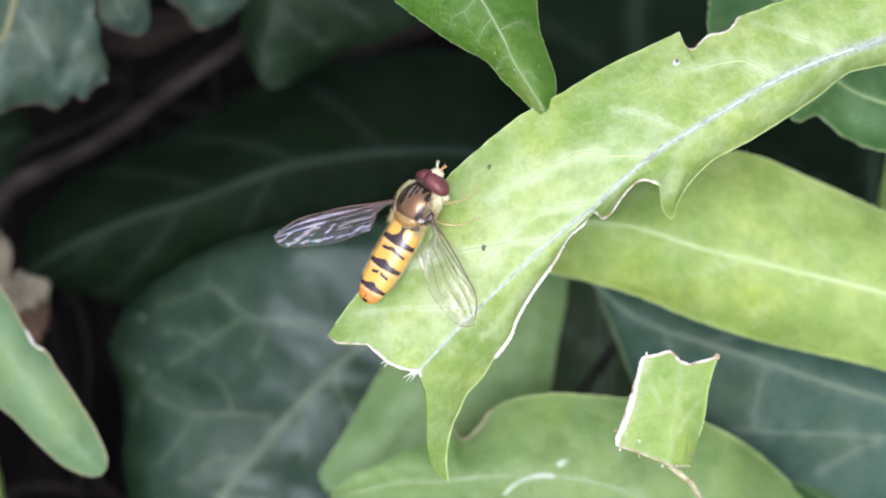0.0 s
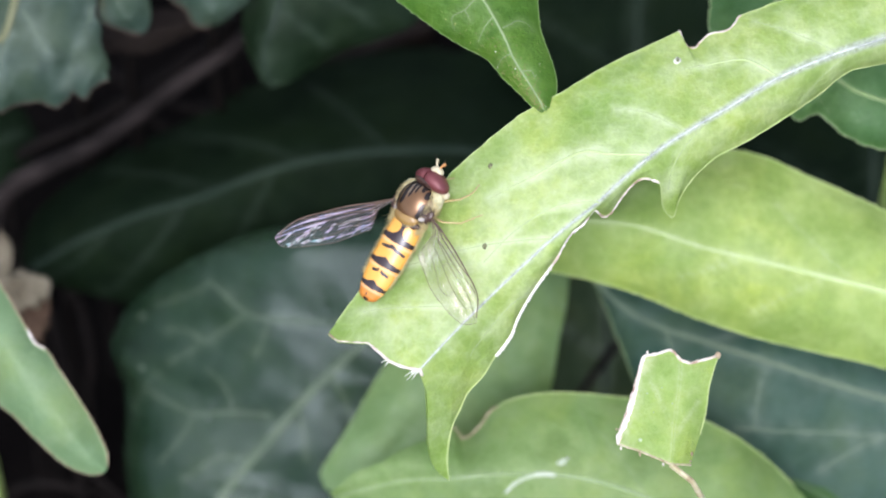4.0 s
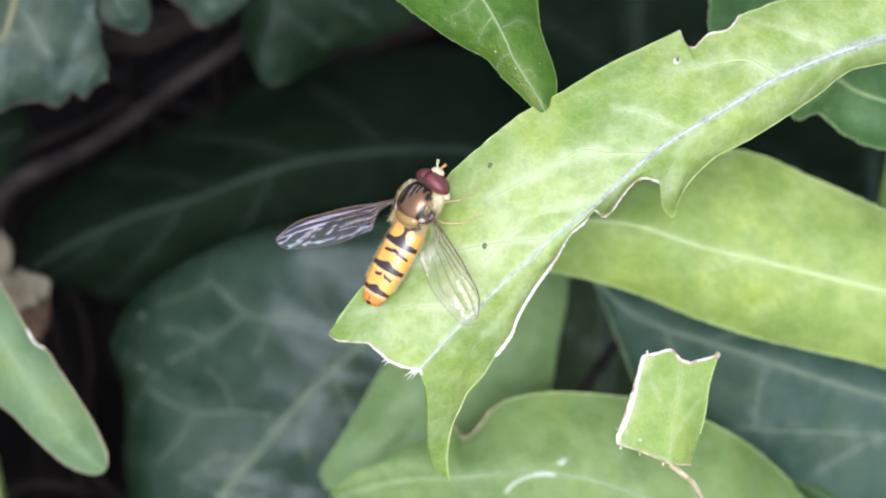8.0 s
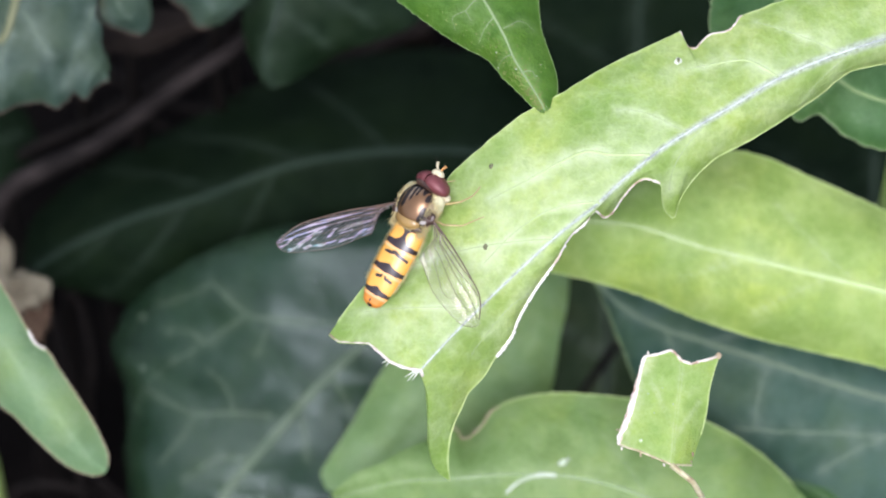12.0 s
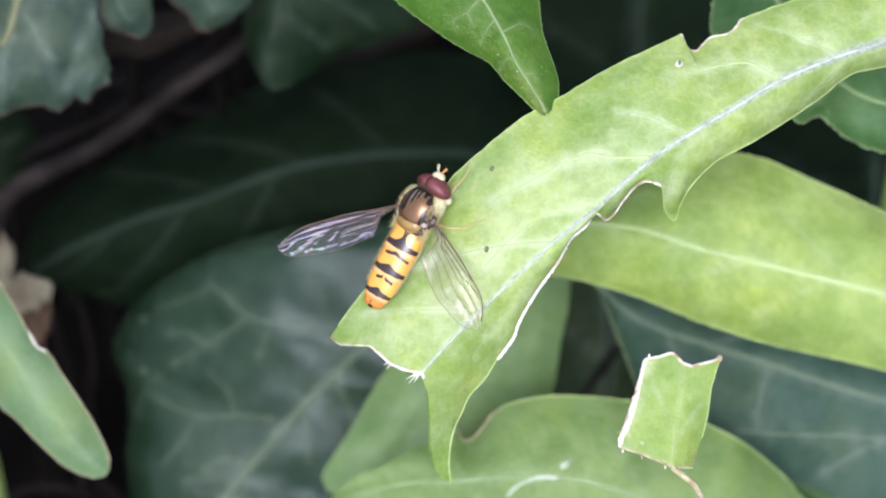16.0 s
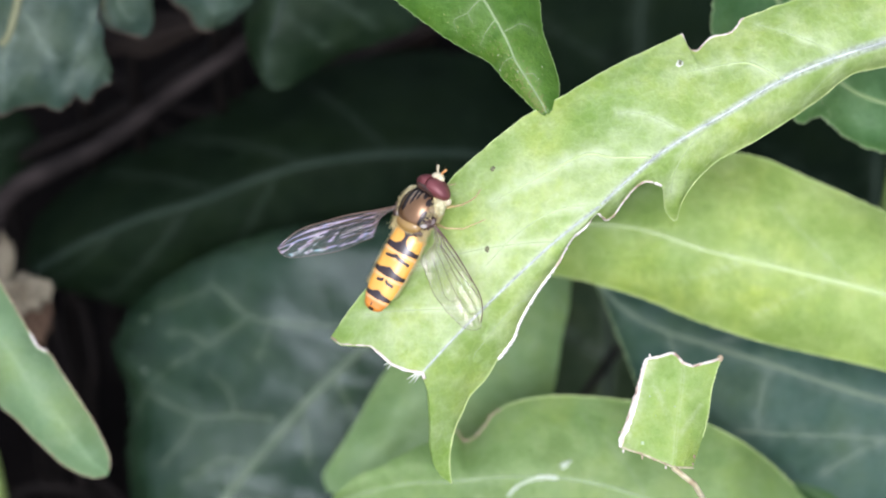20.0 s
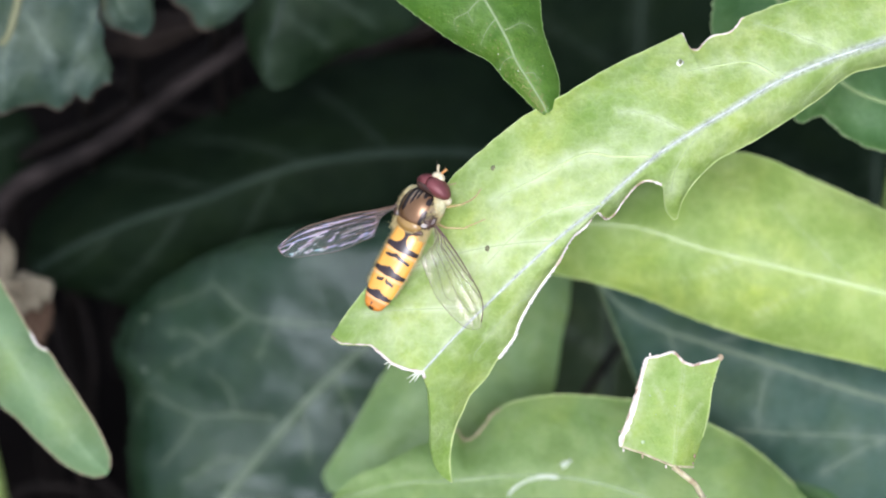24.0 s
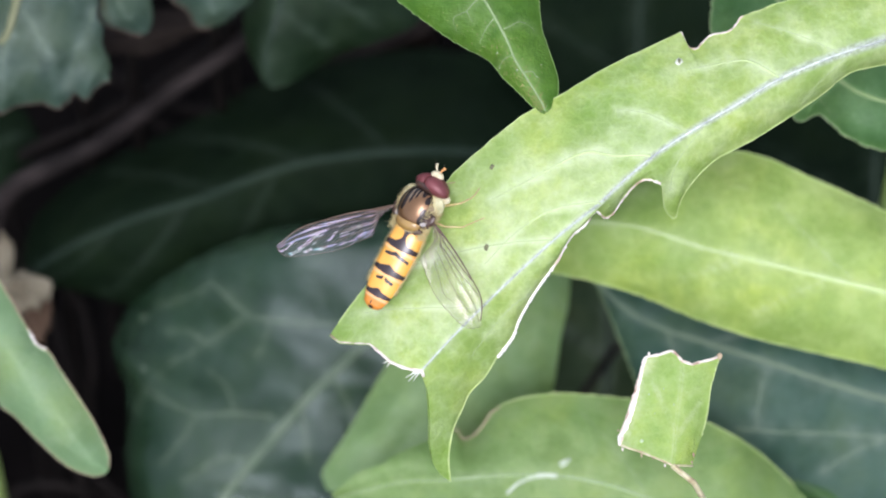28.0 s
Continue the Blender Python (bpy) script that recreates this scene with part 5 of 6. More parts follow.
def thorax_mark(p):
    """Dark long stripes, strongest in front, and a dark patch by the wing joints."""
    x = p.x + 0.08 * noise.noise(p * 2.6)

    def stripe(c, half, y0, y1):
        return max(0, 1 - abs(x - c) / half) * soft(y0, y1, p.y)
    s = 1.6 * max(stripe(-0.58, 0.23, -0.9, -0.4), stripe(-0.16, 0.13, -0.4, 0.4), stripe(0.12, 0.1, 0.1, 0.7), stripe(0.55, 0.18, 0.4, 0.9), stripe(1.0, 0.26, 0.1, 0.6), 0.9 * stripe(-0.97, 0.15, -0.8, 0.1))
    rear = 1.3 * soft(0.75, 1.05, abs(x)) * soft(0.2, -0.3, p.y) * (p.z > 0.1) + 0.5 * noise.noise(p * 4)
    return max(s + 0.7 * soft(0.85, 1.15, p.y), rear)


def thorax_dust(p):
    """Greyish dusted lines between the dark stripes."""
    x = p.x + 0.08 * noise.noise(p * 2.6)
    lines = max(math.exp(-((x - c) / 0.07) ** 2) * soft(y0, y0 + 0.8, p.y) for c, y0 in ((-0.35, -0.3), (-0.03, 0.1), (-0.78, -0.8), (0.32, 0.4)))
    return min(1, 0.85 * lines + 0.7 * soft(1.1, 1.3, abs(p.x)))


thorax = fly_part("thorax", loft([(-1.55, 0.5, 0.5, 0.0), (-1.25, 1.1, 0.95, 0.05), (-0.7, 1.46, 1.18, 0.06), (0.05, 1.52, 1.24, 0.06), (0.7, 1.32, 1.12, 0.04), (1.15, 0.95, 0.85, 0.0), (1.4, 0.4, 0.4, -0.05)]),
                  THORAX, fly, "bronze thorax with dark stripes", thorax_mark, seam=thorax_dust)
fly_part("scutellum", ball(Vector((0, -1.3, 0.5)), X3, (1.05, 0.58, 0.52)), SCUTELLUM, fly, "yellowish translucent scutellum")
for s in (-1, 1):
    fly_part("flank", ball(Vector((s * 1.12, 0.5, -0.05)), X3, (0.52, 0.8, 0.7), wobble=0.25), DUST, fly, "pale dusted flank")
    fly_part("wing_joint", ball(Vector((s * 1.32, -0.6, 0.32)), X3, (0.4, 0.54, 0.36), 24, 16, 0.6), DARK_HORN, fly, "dark wing joint")


for s in (-1, 1):
    fly_part("wing_scale", ball(Vector((s * 1.1, -0.98, 0.56)), X3, (0.33 if s > 0 else 0.2, 0.2, 0.13), 20, 14, 0.3), MEMBRANE, fly, "greyish-white scale behind the wing joint")
fly_part("thorax_bar", ball(Vector((0.25, -1.62, 0.3)), X3, (1.0, 0.3, 0.3), 20, 14, 0.3), DARK_HORN, fly, "dark bar under the scutellum")


def hairs(count, spread, seed, length):
    """A fringe of short fine hairs."""
    rng = random.Random(seed)
    bm = bmesh.new()
    for _ in range(count):
        p, d = spread(rng)
        d = (d + Vector((rng.uniform(-0.5, 0.5), rng.uniform(-0.5, 0.5), rng.uniform(-0.5, 0.5)))).normalized()
        le = length * rng.uniform(0.5, 1.2)
        side = d.orthogonal().normalized() * 0.012
        other = d.cross(side).normalized() * 0.012
        a, b, c, tip = (bm.verts.new(q) for q in (p + side, p - side * 0.5 + other, p - side * 0.5 - other, p + d * le))
        for tri in ((a, b, tip), (b, c, tip), (c, a, tip)):
            bm.faces.new(tri)
    return bm


def thorax_hair(rng):
    a = rng.choice((-1, 1)) * rng.uniform(0.9, 2.2)
    y = rng.uniform(-1.3, 1.2)
    w = 1.5 * math.sqrt(max(0.1, 1 - (y / 1.55) ** 2))
    return Vector((w * math.sin(a), y, 0.08 + 0.9 * w * math.cos(a))), Vector((math.sin(a), 0, math.cos(a)))


def scut_hair(rng):
    a = rng.uniform(0, 2 * math.pi)
    return Vector((0.85 * math.cos(a), -1.35 + 0.5 * math.sin(a), 0.5)), Vector((math.cos(a) * 0.5, math.sin(a), 0.5))


tagged(fly_part("hair_fringe", hairs(2200, thorax_hair, 3, 0.3), HAIR, thorax, "fine pale yellow hair"), kind="stuff")
def tuft_hair(rng):
    return Vector((rng.choice((-1, 1)) * rng.uniform(0.95, 1.5), rng.uniform(-1.9, -0.7), rng.uniform(-0.2, 0.3))), Vector((rng.uniform(-0.2, 0.4), -0.8, 0.5))


tagged(fly_part("side_tuft", hairs(700, tuft_hair, 8, 0.5), HAIR, thorax, "pale yellow tuft behind the wing joint"), kind="stuff")
tagged(fly_part("scutellum_hair", hairs(300, scut_hair, 4, 0.26), HAIR, thorax), kind="stuff")

# head
HEAD = Vector((0.3, 1.72, 0.1))
TWIST = Matrix.Rotation(radians(-5), 3, "Z")
LEAN = Matrix.Rotation(radians(-13), 3, "Y")   # the eyes are rolled a little further than the face


def on_head(x, y, z):
    return HEAD + TWIST @ Vector((x, y, z))


def half_eye(s):
    """One half of the broad pair of eyes, parted by a fine seam."""
    bm = bmesh.new()
    bmesh.ops.create_uvsphere(bm, u_segments=72, v_segments=48, radius=1)
    for v in bm.verts:
        x, y, z = v.co.x * (1.47 if s > 0 else 1.66), v.co.y * 0.68, v.co.z * 1.0
        k = 1 - 0.10 * math.exp(-(x / 0.16) ** 2)
        x = s * max(s * x, 0.012)
        y += 0.05 - 0.2 * (x / 1.46) ** 2
        v.co = HEAD + TWIST @ LEAN @ Vector((x, y * k, 0.1 + z * k - 0.12 * (x / 1.46) ** 2))
    return bm


head = fly_part("head", ball(HEAD, X3, (1.2, 0.5, 0.8)), FACE, fly, "pale yellow head", pivot=(0.2, 1.2, 0.1))
for s in (-1, 1):
    fly_part("eye", half_eye(s), EYE_SKIN, head, "dark red compound eye")
    fly_part("cheek", ball(on_head(s * 1.0, -0.42, -0.38), X3, (0.44, 0.36, 0.54)), FACE, head)
    root = on_head(s * 0.14, 0.94, 0.36)
    fly_part("antenna", fly_tube([root, root + Vector((s * 0.1, 0.2, 0.1)), root + Vector((s * 0.24, 0.48, 0.08))], (0.055, 0.11), 10), FACE if s < 0 else ORANGE, head, "short pale antenna" if s < 0 else "short orange antenna")
    fly_part("bristle", fly_tube([root + Vector((s * 0.14, 0.3, 0.16)), root + Vector((s * 0.3, 0.7, 0.45))], (0.018, 0.008), 5, 6), DARK_HORN, head)
fly_part("occiput", ball(on_head(-0.05, -0.3, 0.22), X3, (1.2, 0.42, 0.78), 28, 20), DARK_HORN, head, "dark back of the head")
fly_part("face", ball(on_head(0, 0.66, 0.3), X3, (0.5, 0.38, 0.42), 20, 14), FACE, head, "pale face")

# abdomen: five plates
A0, A1 = -1.4, -7.75
PROFILE = [(0.0, 0.98, 0.55), (0.1, 1.14, 0.64), (0.25, 1.2, 0.68), (0.5, 1.18, 0.68), (0.7, 1.08, 0.6), (0.85, 0.93, 0.52), (0.95, 0.7, 0.4), (0.985, 0.45, 0.25), (1.0, 0.18, 0.12)]


def abdomen_size(s):
    for (s0, w0, h0), (s1, w1, h1) in zip(PROFILE, PROFILE[1:]):
        if s <= s1:
            f = soft(0, 1, (s - s0) / (s1 - s0)) * 0.5 + 0.5 * (s - s0) / (s1 - s0)
            return w0 + (w1 - w0) * f, h0 + (h1 - h0) * f
    return 0.1, 0.1


def abdomen_mark(p):
    s = (p.y - A0) / (A1 - A0)
    w = abdomen_size(min(max(s, 0), 1))[0]
    x = p.x / max(w, 0.1)
    s += 0.007 * noise.noise(Vector((p.x * 4, p.y * 4, 1)))
    a = abs(x)

    def band(c, half, peak):
        """A cross band with a straight rear line and a front line that rises to the middle."""
        front = c - half * (1 - 0.3 * a * a) - peak * math.exp(-(x / 0.3) ** 2)
        return soft(front - 0.008, front + 0.008, s) * (1 - soft(c + half - 0.008, c + half + 0.008, s + 0.016 * a * a))

    def comma(c, half, x0, x1):
        """A pair of thin marks that meet near the middle, slope back from it and thin out."""
        e = x - 0.04
        out = abs(e)
        run = soft(x0, x0 + 0.05, out) * (1 - soft(x1 - 0.12, x1, out + (0.12 if e < 0 else 0)))
        thin = half * (1.25 - 0.55 * out)
        hook = 0.01 * math.exp(-((out - x0 - 0.05) / 0.09) ** 2)
        return (1 - soft(thin * 0.6, thin * 1.25, abs(s - c + hook - 0.03 * (out - 0.3)))) * run
    m = max(band(0.25, 0.038, 0.025), band(0.548, 0.036, 0.034), band(0.822, 0.032, 0.03))
    waist = 0.14 + 0.7 * soft(0.11, 0.03, s) ** 2 + 0.35 * soft(0.15, 0.24, s)
    m = max(m, (1 - soft(waist * 0.9, waist * 1.1, a)) * (1 - soft(0.25, 0.27, s)))
    m = max(m, comma(0.36, 0.02, 0.0, 0.9), comma(0.648, 0.018, 0.03, 0.72))
    m = max(m, 1 - soft(0.012, 0.03, math.hypot(s - 0.985, 0.05 * x)), 0.8 * (1 - soft(0.05, 0.12, math.hypot((s - 0.93) * 4, x + 0.1))))
    return m


def abdomen_seam(p):
    """The pale soft skin along the rear edge of each plate, and one painted highlight."""
    s = (p.y - A0) / (A1 - A0)
    return max(0.75 * math.exp(-((s - c) / 0.016) ** 2) for c in (0.305, 0.6, 0.868)) + 0.5 * math.exp(-(((s - 0.375) / 0.02) ** 2 + (p.x / 0.28) ** 2))


abdomen = tagged(new("abdomen"), "orange abdomen with black bands")
abdomen.parent = fly
ABDOMEN_REST = pose(0.1 * MM, A0 * MM, -0.1 * MM, 4, 16, -3)
abdomen.matrix_basis = ABDOMEN_REST
abdomen.empty_display_size = 0.001
ORIGIN[abdomen] = Vector((0, A0, 0))
CUTS = [0.0, 0.10, 0.32, 0.60, 0.86, 1.0]
for i, (c0, c1) in enumerate(zip(CUTS, CUTS[1:])):
    rows = []
    for k in range(9):
        s = c0 + (c1 - c0) * k / 8
        w, h = abdomen_size(s)
        lap = 0.03 * (k / 8)
        rows.append((A0 + (A1 - A0) * s, w + lap, h + lap, -0.25 * s * s))
    fly_part("abdomen_plate", loft(rows, 88), ABDOMEN_TIP if i == 4 else ABDOMEN, abdomen, "", abdomen_mark, seam=abdomen_seam)


def belly_hair(rng):
    s = rng.uniform(0.0, 0.75)
    w, h = abdomen_size(s)
    e = rng.choice((-1, 1))
    return Vector((e * w * 0.98, A0 + (A1 - A0) * s, -0.1)), Vector((e, -0.4, 0.1))


tagged(fly_part("abdomen_hair", hairs(1100, belly_hair, 6, 0.32), HAIR, abdomen), kind="stuff")

# wings
SPAN = 9.3


def wing_edges(s, bulge=0.42):
    """Front and rear edge of the wing at a share s of its span, in mm."""
    front = 0.10 + bulge * math.sin(math.pi * min(s * 1.05, 1)) ** 0.8 * (1 - 0.25 * s) - 0.85 * max(0, (s - 0.68) / 0.32) ** 2.4
    if s > 0.55:
        k = (s - 0.55) / 0.45
        rear = -0.14 - 0.72 * k ** 2 - 2.25 * math.sqrt(max(0, 1 - k * k)) * (1 - 0.12 * k)
    else:
        rear = -0.14 - 2.25 * (0.22 * soft(0.02, 0.2, s) + 0.6 * soft(0.145, 0.225, s) + 0.18 * soft(0.22, 0.55, s))
    return front, rear


def wing(side):
    """A clear wing: membrane and its veins."""
    root = Vector((-1.4, -0.55, 0.2) if side < 0 else (1.5, -0.6, 0.3))
    along = Vector((-7.3, -5.7, 0.9) if side < 0 else (8.2, -5.5, -3.6)).normalized()
    fore = Vector((along.y * -side, along.x * side, 0)).normalized()
    fore = (fore if fore.y > 0 else -fore)
    nor = along.cross(fore).normalized()
    if nor.z < 0:
        nor = -nor
    lean = radians(-12 if side < 0 else -5)
    fore = (fore * math.cos(lean) + nor * math.sin(lean)).normalized()
    nor = (nor * math.cos(lean) - fore * math.sin(lean)).normalized()

    def spot(s, c):
        """c: 1 at the front edge, 0 at the rear edge."""
        a, b = wing_edges(s, 0.27 if side < 0 else 0.42)
        crease = noise.noise(Vector((c * 6, s * 1.4, side))) + 0.6 * noise.noise(Vector((c * 17, s * 4 + c * 4, 5 + side))) * soft(0.9, 0.25, s)
        ray = (1 - abs(noise.noise(Vector((s * 8 + c * 2.6, c * 0.5, 9 + side))))) ** 3 * soft(0.78, 0.4, c)
        crease += (1.6 if side < 0 else 0.4) * ray
        fold = 0.11 * crease * (1 - s * 0.4) + 0.12 * math.sin(math.pi * s) * c + 0.05 * math.sin(s * 11 + c * 3)
        return root + along * (s * SPAN * (1 if side < 0 else 0.845)) + fore * (b + (a - b) * c) + nor * fold

    bm = bmesh.new()
    n, m = 80, 60
    top = [[bm.verts.new(spot(i / n, k / m)) for k in range(m + 1)] for i in range(n + 1)]
    for i in range(n):
        for k in range(m):
            bm.faces.new((top[i][k], top[i + 1][k], top[i + 1][k + 1], top[i][k + 1]))
    w = fly_part("wing", bm, WING, fly, "clear wing with dark veins", pivot=root)
    w.visible_shadow = True

    def vein(pts, r=0.045):
        path = []
        for i in range(25):
            q = spline([(a, b, 0) for a, b in pts], i / 24)
            path.append(spot(min(max(q.x, 0), 1), q.y) + nor * 0.01)
        fly_part("wing_vein", tube(path, [0.7 * r * (1 - 0.4 * i / 24) for i in range(25)], 6, 1.0, nor), WING_VEIN, w)

    vein([(0.0, 0.95), (0.3, 0.98), (0.6, 0.99), (0.85, 1.0), (0.96, 0.9)], 0.085)
    vein([(0.0, 0.8), (0.2, 0.86), (0.45, 0.9), (0.62, 0.97)], 0.06)
    vein([(0.02, 0.7), (0.25, 0.74), (0.5, 0.8), (0.78, 0.95)], 0.05)
    vein([(0.2, 0.7), (0.4, 0.68), (0.6, 0.7), (0.8, 0.74), (0.97, 0.75)], 0.030)
    vein([(0.05, 0.55), (0.3, 0.52), (0.5, 0.5), (0.7, 0.46), (0.84, 0.5), (0.86, 0.68)], 0.028)
    vein([(0.05, 0.45), (0.25, 0.34), (0.45, 0.28), (0.62, 0.2), (0.68, 0.3), (0.66, 0.46)], 0.027)
    vein([(0.42, 0.68), (0.43, 0.52)], 0.027)
    vein([(0.3, 0.52), (0.32, 0.3)], 0.027)
    vein([(0.08, 0.3), (0.2, 0.16), (0.34, 0.08)], 0.027)
    vein([(0.22, 0.0), (0.4, 0.0), (0.6, 0.0), (0.8, 0.0), (0.95, 0.0), (1.0, 0.4)], 0.026)
    return w


wings = {s: wing(s) for s in (-1, 1)}

# legs: thigh, shin and foot
FLOOR = -1.75


def leg(hip, knee, ankle, toe, name, thick=0.1):
    top = fly_part(name, fly_tube([hip, tuple((Vector(hip) + Vector(knee)) / 2), knee], (thick, thick * 0.8)), LEG, fly, "thin orange-yellow leg", pivot=hip)
    fly_part("shin", fly_tube([knee, tuple((Vector(knee) + Vector(ankle)) / 2), ankle], (thick * 0.75, thick * 0.6)), LEG, top)
    fly_part("foot", fly_tube([ankle, tuple((Vector(ankle) + Vector(toe)) / 2), toe], (thick * 0.55, thick * 0.35)), LEG, top)
    return top


def front_leg(hip, knee, ankle, toe, thick=0.09):
    """A grooming leg: the thigh carries a shin that turns about the knee."""
    top = fly_part("front_leg", fly_tube([hip, tuple((Vector(hip) + Vector(knee)) / 2), knee], (thick, thick * 0.8)), LEG, fly, "thin orange-yellow front leg", pivot=hip)
    shin = fly_part("shin", fly_tube([knee, ankle, toe], (thick * 0.75, thick * 0.4), n=24), LEG, top, pivot=knee)
    return top, shin


front_right, shin_right = front_leg((0.9, 0.6, -0.8), (2.5, 1.45, -0.45), (2.6, 2.25, -1.3), (2.5, 3.0, FLOOR), 0.1)
front_left, shin_left = front_leg((-0.3, 1.0, -0.75), (-0.5, 1.8, -0.8), (0.0, 2.2, -1.5), (0.5, 2.6, FLOOR))
leg((1.0, -0.5, -0.8), (2.2, -0.45, -0.45), (3.1, 0.05, -1.05), (3.9, 1.3, FLOOR), "middle_leg")
leg((-0.8, 0.2, -0.8), (-1.0, 0.0, -1.2), (0.0, -0.3, -1.7), (0.5, -0.4, FLOOR - 0.05), "middle_leg")
leg((0.5, -0.8, -0.8), (0.35, -1.7, -1.25), (0.0, -2.8, -1.6), (0.0, -3.6, FLOOR), "hind_leg")
leg((-0.7, -0.8, -0.8), (-1.0, -1.8, -1.2), (0.1, -2.6, -1.7), (0.5, -3.2, FLOOR - 0.05), "hind_leg")

# ---- what moves ----
# seconds, mm across, mm up the slope, degrees of turn: the fly shifts and turns a little
DRIFT = [
    (0, 0.066, 0.24, -2.31), (0.5, 0.063, 0.228, -2.279), (1, 0.057, 0.217, -2.184), (1.5, 0.049, 0.209, -2.117),
    (2, 0.052, 0.214, -2.07), (2.5, 0.033, 0.229, -1.919), (3, 0.026, 0.242, -1.763), (3.5, 0.008, 0.255, -1.604),
    (5.5, 0.071, 0.23, -1.501), (6, 0.066, 0.229, -1.432), (6.5, 0.084, 0.227, -1.385), (7, 0.082, 0.228, -1.304),
    (7.5, 0.091, 0.211, -1.327), (8, 0.074, 0.177, -1.16), (8.5, 0.065, 0.146, -1.012), (9, 0.053, 0.121, -0.918),
    (9.5, 0.047, 0.128, -0.941), (10, 0.047, 0.119, -0.974), (10.5, 0.044, 0.122, -0.925), (11, 0.037, 0.109, -0.852),
    (11.5, 0.041, 0.089, -0.785), (12, 0.041, 0.073, -0.675), (12.5, 0.047, 0.061, -0.663),
    (14.5, 0.043, 0.058, -0.376), (15, 0.055, 0.065, -0.349), (15.5, 0.05, 0.069, -0.259), (16, 0.046, 0.05, -0.238),
    (16.5, 0.031, 0.032, -0.166), (17, 0.035, 0.02, -0.157), (17.5, 0.044, 0.019, -0.146), (18, 0.036, 0.023, -0.073),
    (18.5, 0.032, 0.022, -0.072), (19, 0.01, 0.023, -0.059), (19.5, -0.004, 0.005, -0.091), (20, -0.024, 0.001, -0.013),
    (20.5, -0.028, -0.005, 0.027), (21, -0.027, -0.006, 0.014), (21.5, -0.027, -0.007, 0.018),
    (23.5, -0.018, -0.012, 0.05), (24, -0.021, -0.024, 0.057), (24.5, -0.022, -0.037, 0.123),
    (25, -0.021, -0.034, 0.135), (25.5, -0.016, -0.022, 0.121), (26, -0.02, -0.019, 0.093),
    (26.5, -0.021, -0.02, 0.101), (27, -0.026, -0.028, 0.179), (27.5, -0.026, -0.025, 0.199),
    (28, -0.025, -0.027, 0.218),
]
# seconds, mm across, mm up the slope: the pumping abdomen
PUMP = [
    (0, 0.018, 0.005), (0.5, 0.049, -0.062), (1, -0.019, 0.048), (1.5, -0.02, 0.046), (2, -0, 0.007),
    (2.5, -0.028, 0.015), (3, -0.011, 0.019), (3.5, -0.059, 0.081), (5.5, 0.085, -0.044), (6, -0.077, 0.162),
    (6.5, 0.166, -0.193), (7, -0.079, 0.134), (7.5, -0.006, -0.023), (8, 0.101, -0.147), (8.5, 0.041, -0.064),
    (9, 0.055, -0.054), (9.5, 0.059, -0.033), (10, -0.091, 0.165), (10.5, 0.134, -0.189), (11, 0.104, -0.124),
    (11.5, -0.054, 0.104), (12, 0.06, -0.092), (12.5, -0.018, 0.029), (14.5, 0.007, 0.021), (15, -0.04, 0.04),
    (15.5, -0.035, 0.015), (16, -0.017, 0.051), (16.5, -0.058, 0.089), (17, 0.054, -0.067), (17.5, -0.007, 0.006),
    (18, 0.01, -0.022), (18.5, -0.04, 0.021), (19, -0.027, 0.034), (19.5, -0.005, 0.022), (20, 0.031, -0.079),
    (20.5, -0.041, 0.067), (21, 0.018, -0.038), (21.5, 0.017, -0.022), (23.5, -0.088, 0.079), (24, 0.011, -0.062),
    (24.5, 0.013, 0.014), (25, 0.001, -0.007), (25.5, 0.031, -0.011), (26, 0.047, -0.039), (26.5, 0.041, -0.045),
    (27, -0.028, 0.052), (27.5, 0.032, -0.033), (28, 0.038, -0.024),
]
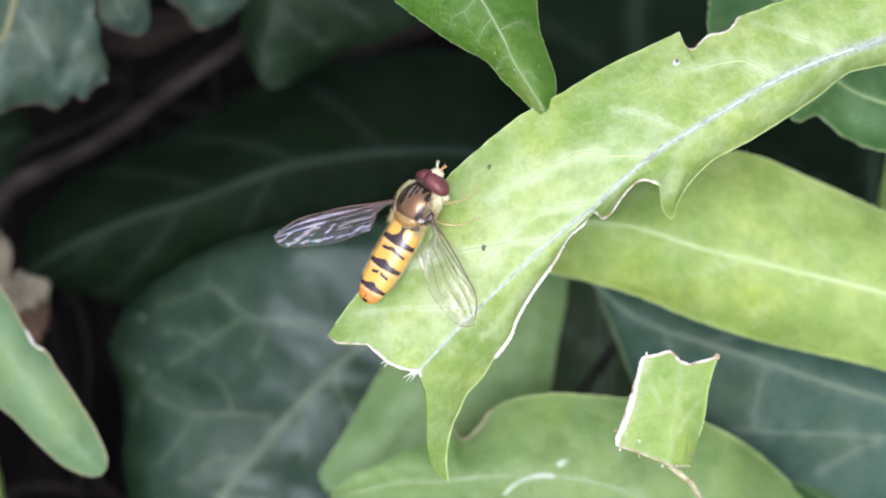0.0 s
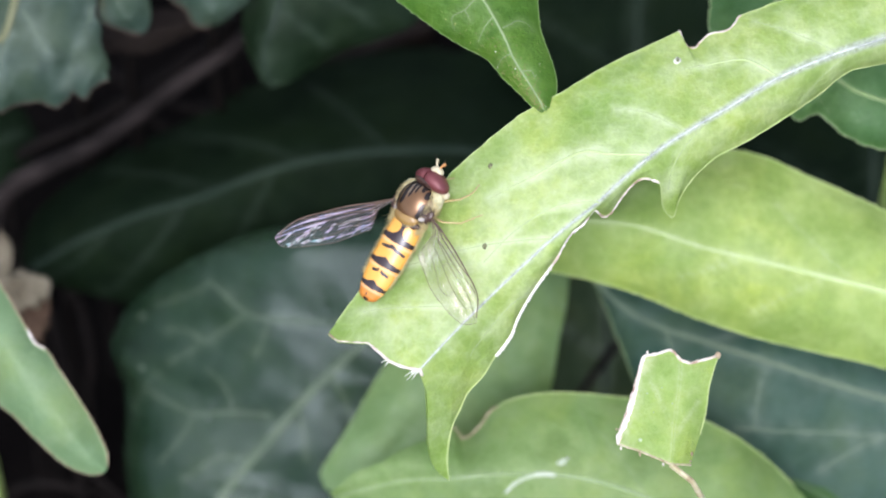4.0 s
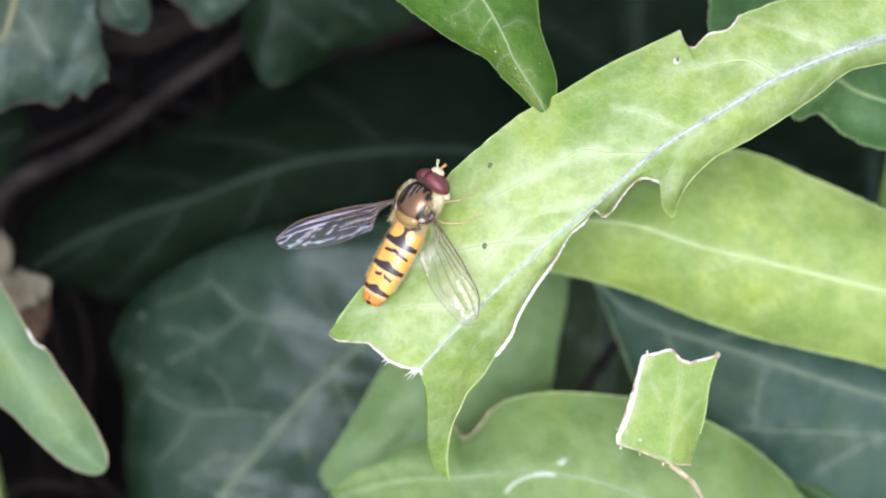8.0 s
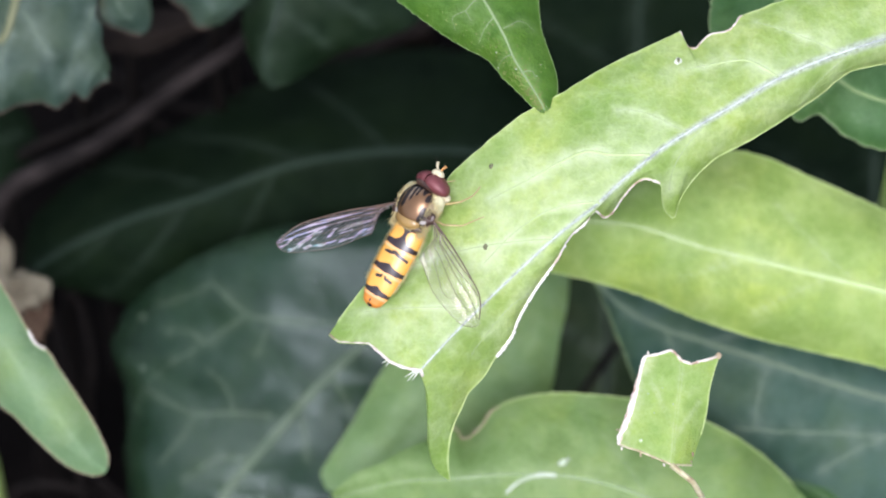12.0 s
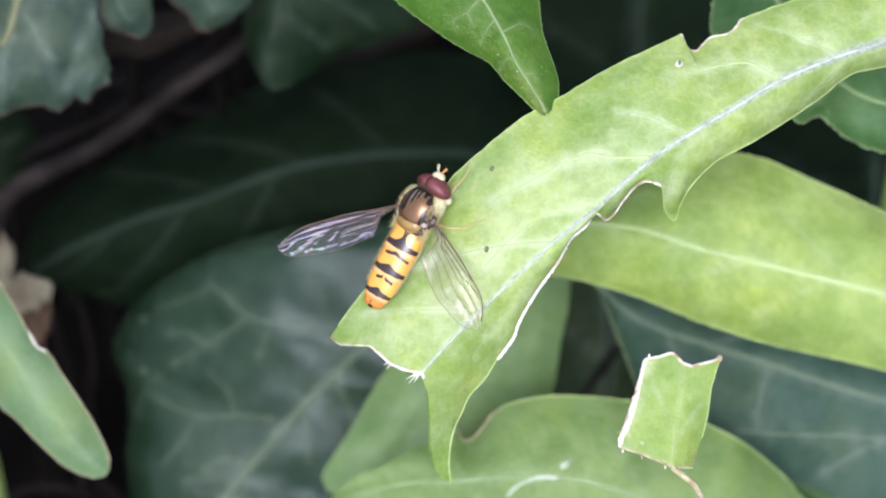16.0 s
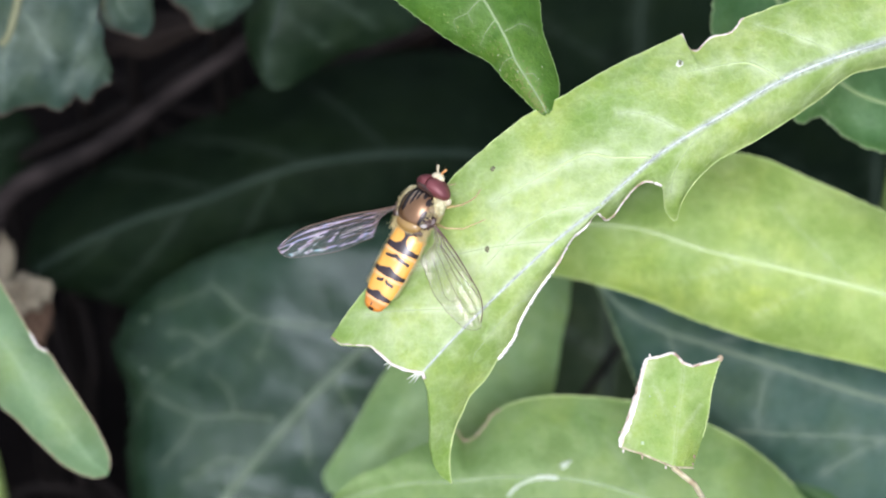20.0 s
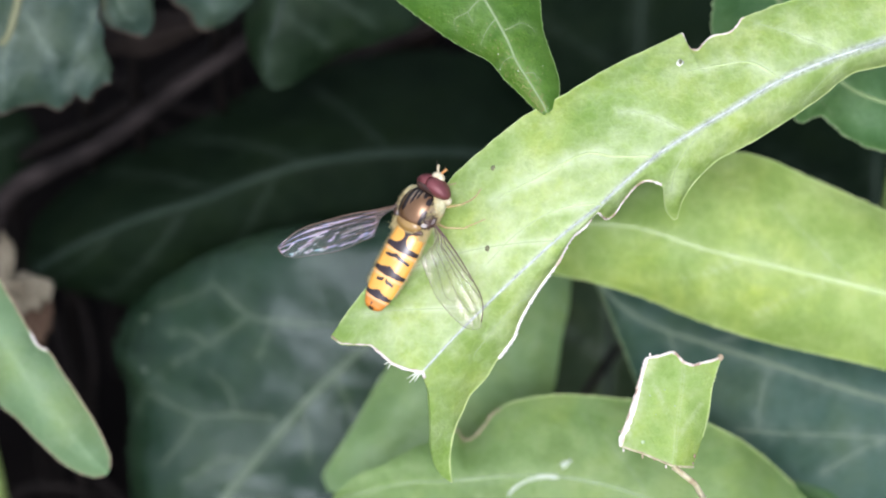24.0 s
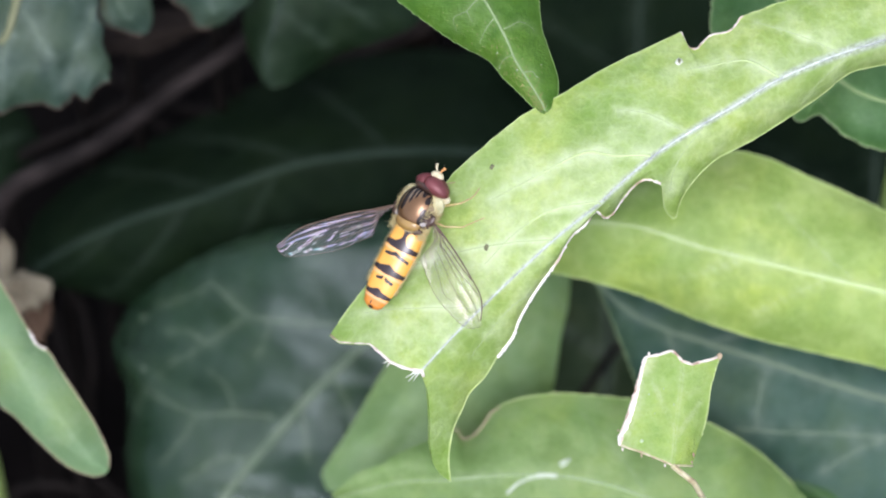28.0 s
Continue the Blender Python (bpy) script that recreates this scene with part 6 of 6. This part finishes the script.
# seconds, share of the full reach with which each front leg stretches forward to groom
GROOM_RIGHT = [(0, 0), (8.5, 0), (8.65, -0.28), (8.9, -0.36), (9.15, -0.34), (9.3, -0.08), (9.5, 0), (10.7, 0), (10.9, -0.34), (11.2, -0.36), (11.4, -0.15), (11.6, 0), (14.5, 0), (14.7, -0.2), (14.9, -0.1), (15.1, -0.3), (15.3, -0.1), (15.35, 0.3), (15.4, 0.75), (15.5, 0.85), (15.6, 0.75), (15.8, 0.65), (15.95, 0.62), (16.2, 0.6), (16.6, 0.52),
               (16.85, 0.25), (17.05, 0), (17.2, -0.25), (17.3, -0.3), (17.38, 0), (17.45, 0.45), (17.6, 0.75), (17.75, 0.3), (17.9, 0.1), (17.95, 0.6), (18.0, 0.98), (18.2, 0.95), (18.4, 0.8), (18.55, 0.25), (18.8, 0), (28, 0)]
GROOM_LEFT = [(0, 0), (14.5, 0), (15.0, 0), (15.35, 0.1), (15.5, 0.7), (15.65, 0.85), (15.8, 0.7), (16.0, 0.1), (17.15, 0), (17.3, 0.55), (17.45, 0.3), (17.6, 0.6), (17.8, 0),
              (17.95, 0.1), (18.1, 0.5), (18.4, 0.5), (18.6, 0), (28, 0)]


def motions():
    inverse = TURN.inverted()
    rows = []
    for t, a, b, turn in DRIFT:
        shift = Matrix.Translation((U * a + V * b) * MM)
        spin = Matrix.Translation(at(THORAX_AT)) @ Matrix.Rotation(radians(turn), 4, W) @ Matrix.Translation(-at(THORAX_AT))
        rows.append((t, shift @ spin @ FLY_POSE))
    walk(fly, rows)
    walk(abdomen, [(t, Matrix.Translation(inverse @ ((U * a + V * b) * MM)) @ ABDOMEN_REST) for t, a, b in PUMP])
    for top, shin, rows, swing, back, lift, way in ((front_right, shin_right, GROOM_RIGHT, 76, -66, 46, 75), (front_left, shin_left, GROOM_LEFT, -28, 4, 62, 40)):
        hip, knee = Matrix.Translation(top.location), Matrix.Translation(shin.location)
        across = Vector((math.sin(radians(way)), -math.cos(radians(way)), 0))
        walk(top, [(t, hip @ Matrix.Rotation(radians(swing * k), 4, "Z")) for t, k in rows])
        walk(shin, [(t, knee @ Matrix.Rotation(radians(back * k if k > 0 else -260 * k), 4, "Z") @ Matrix.Rotation(radians(lift * k), 4, across)) for t, k in rows])


motions()
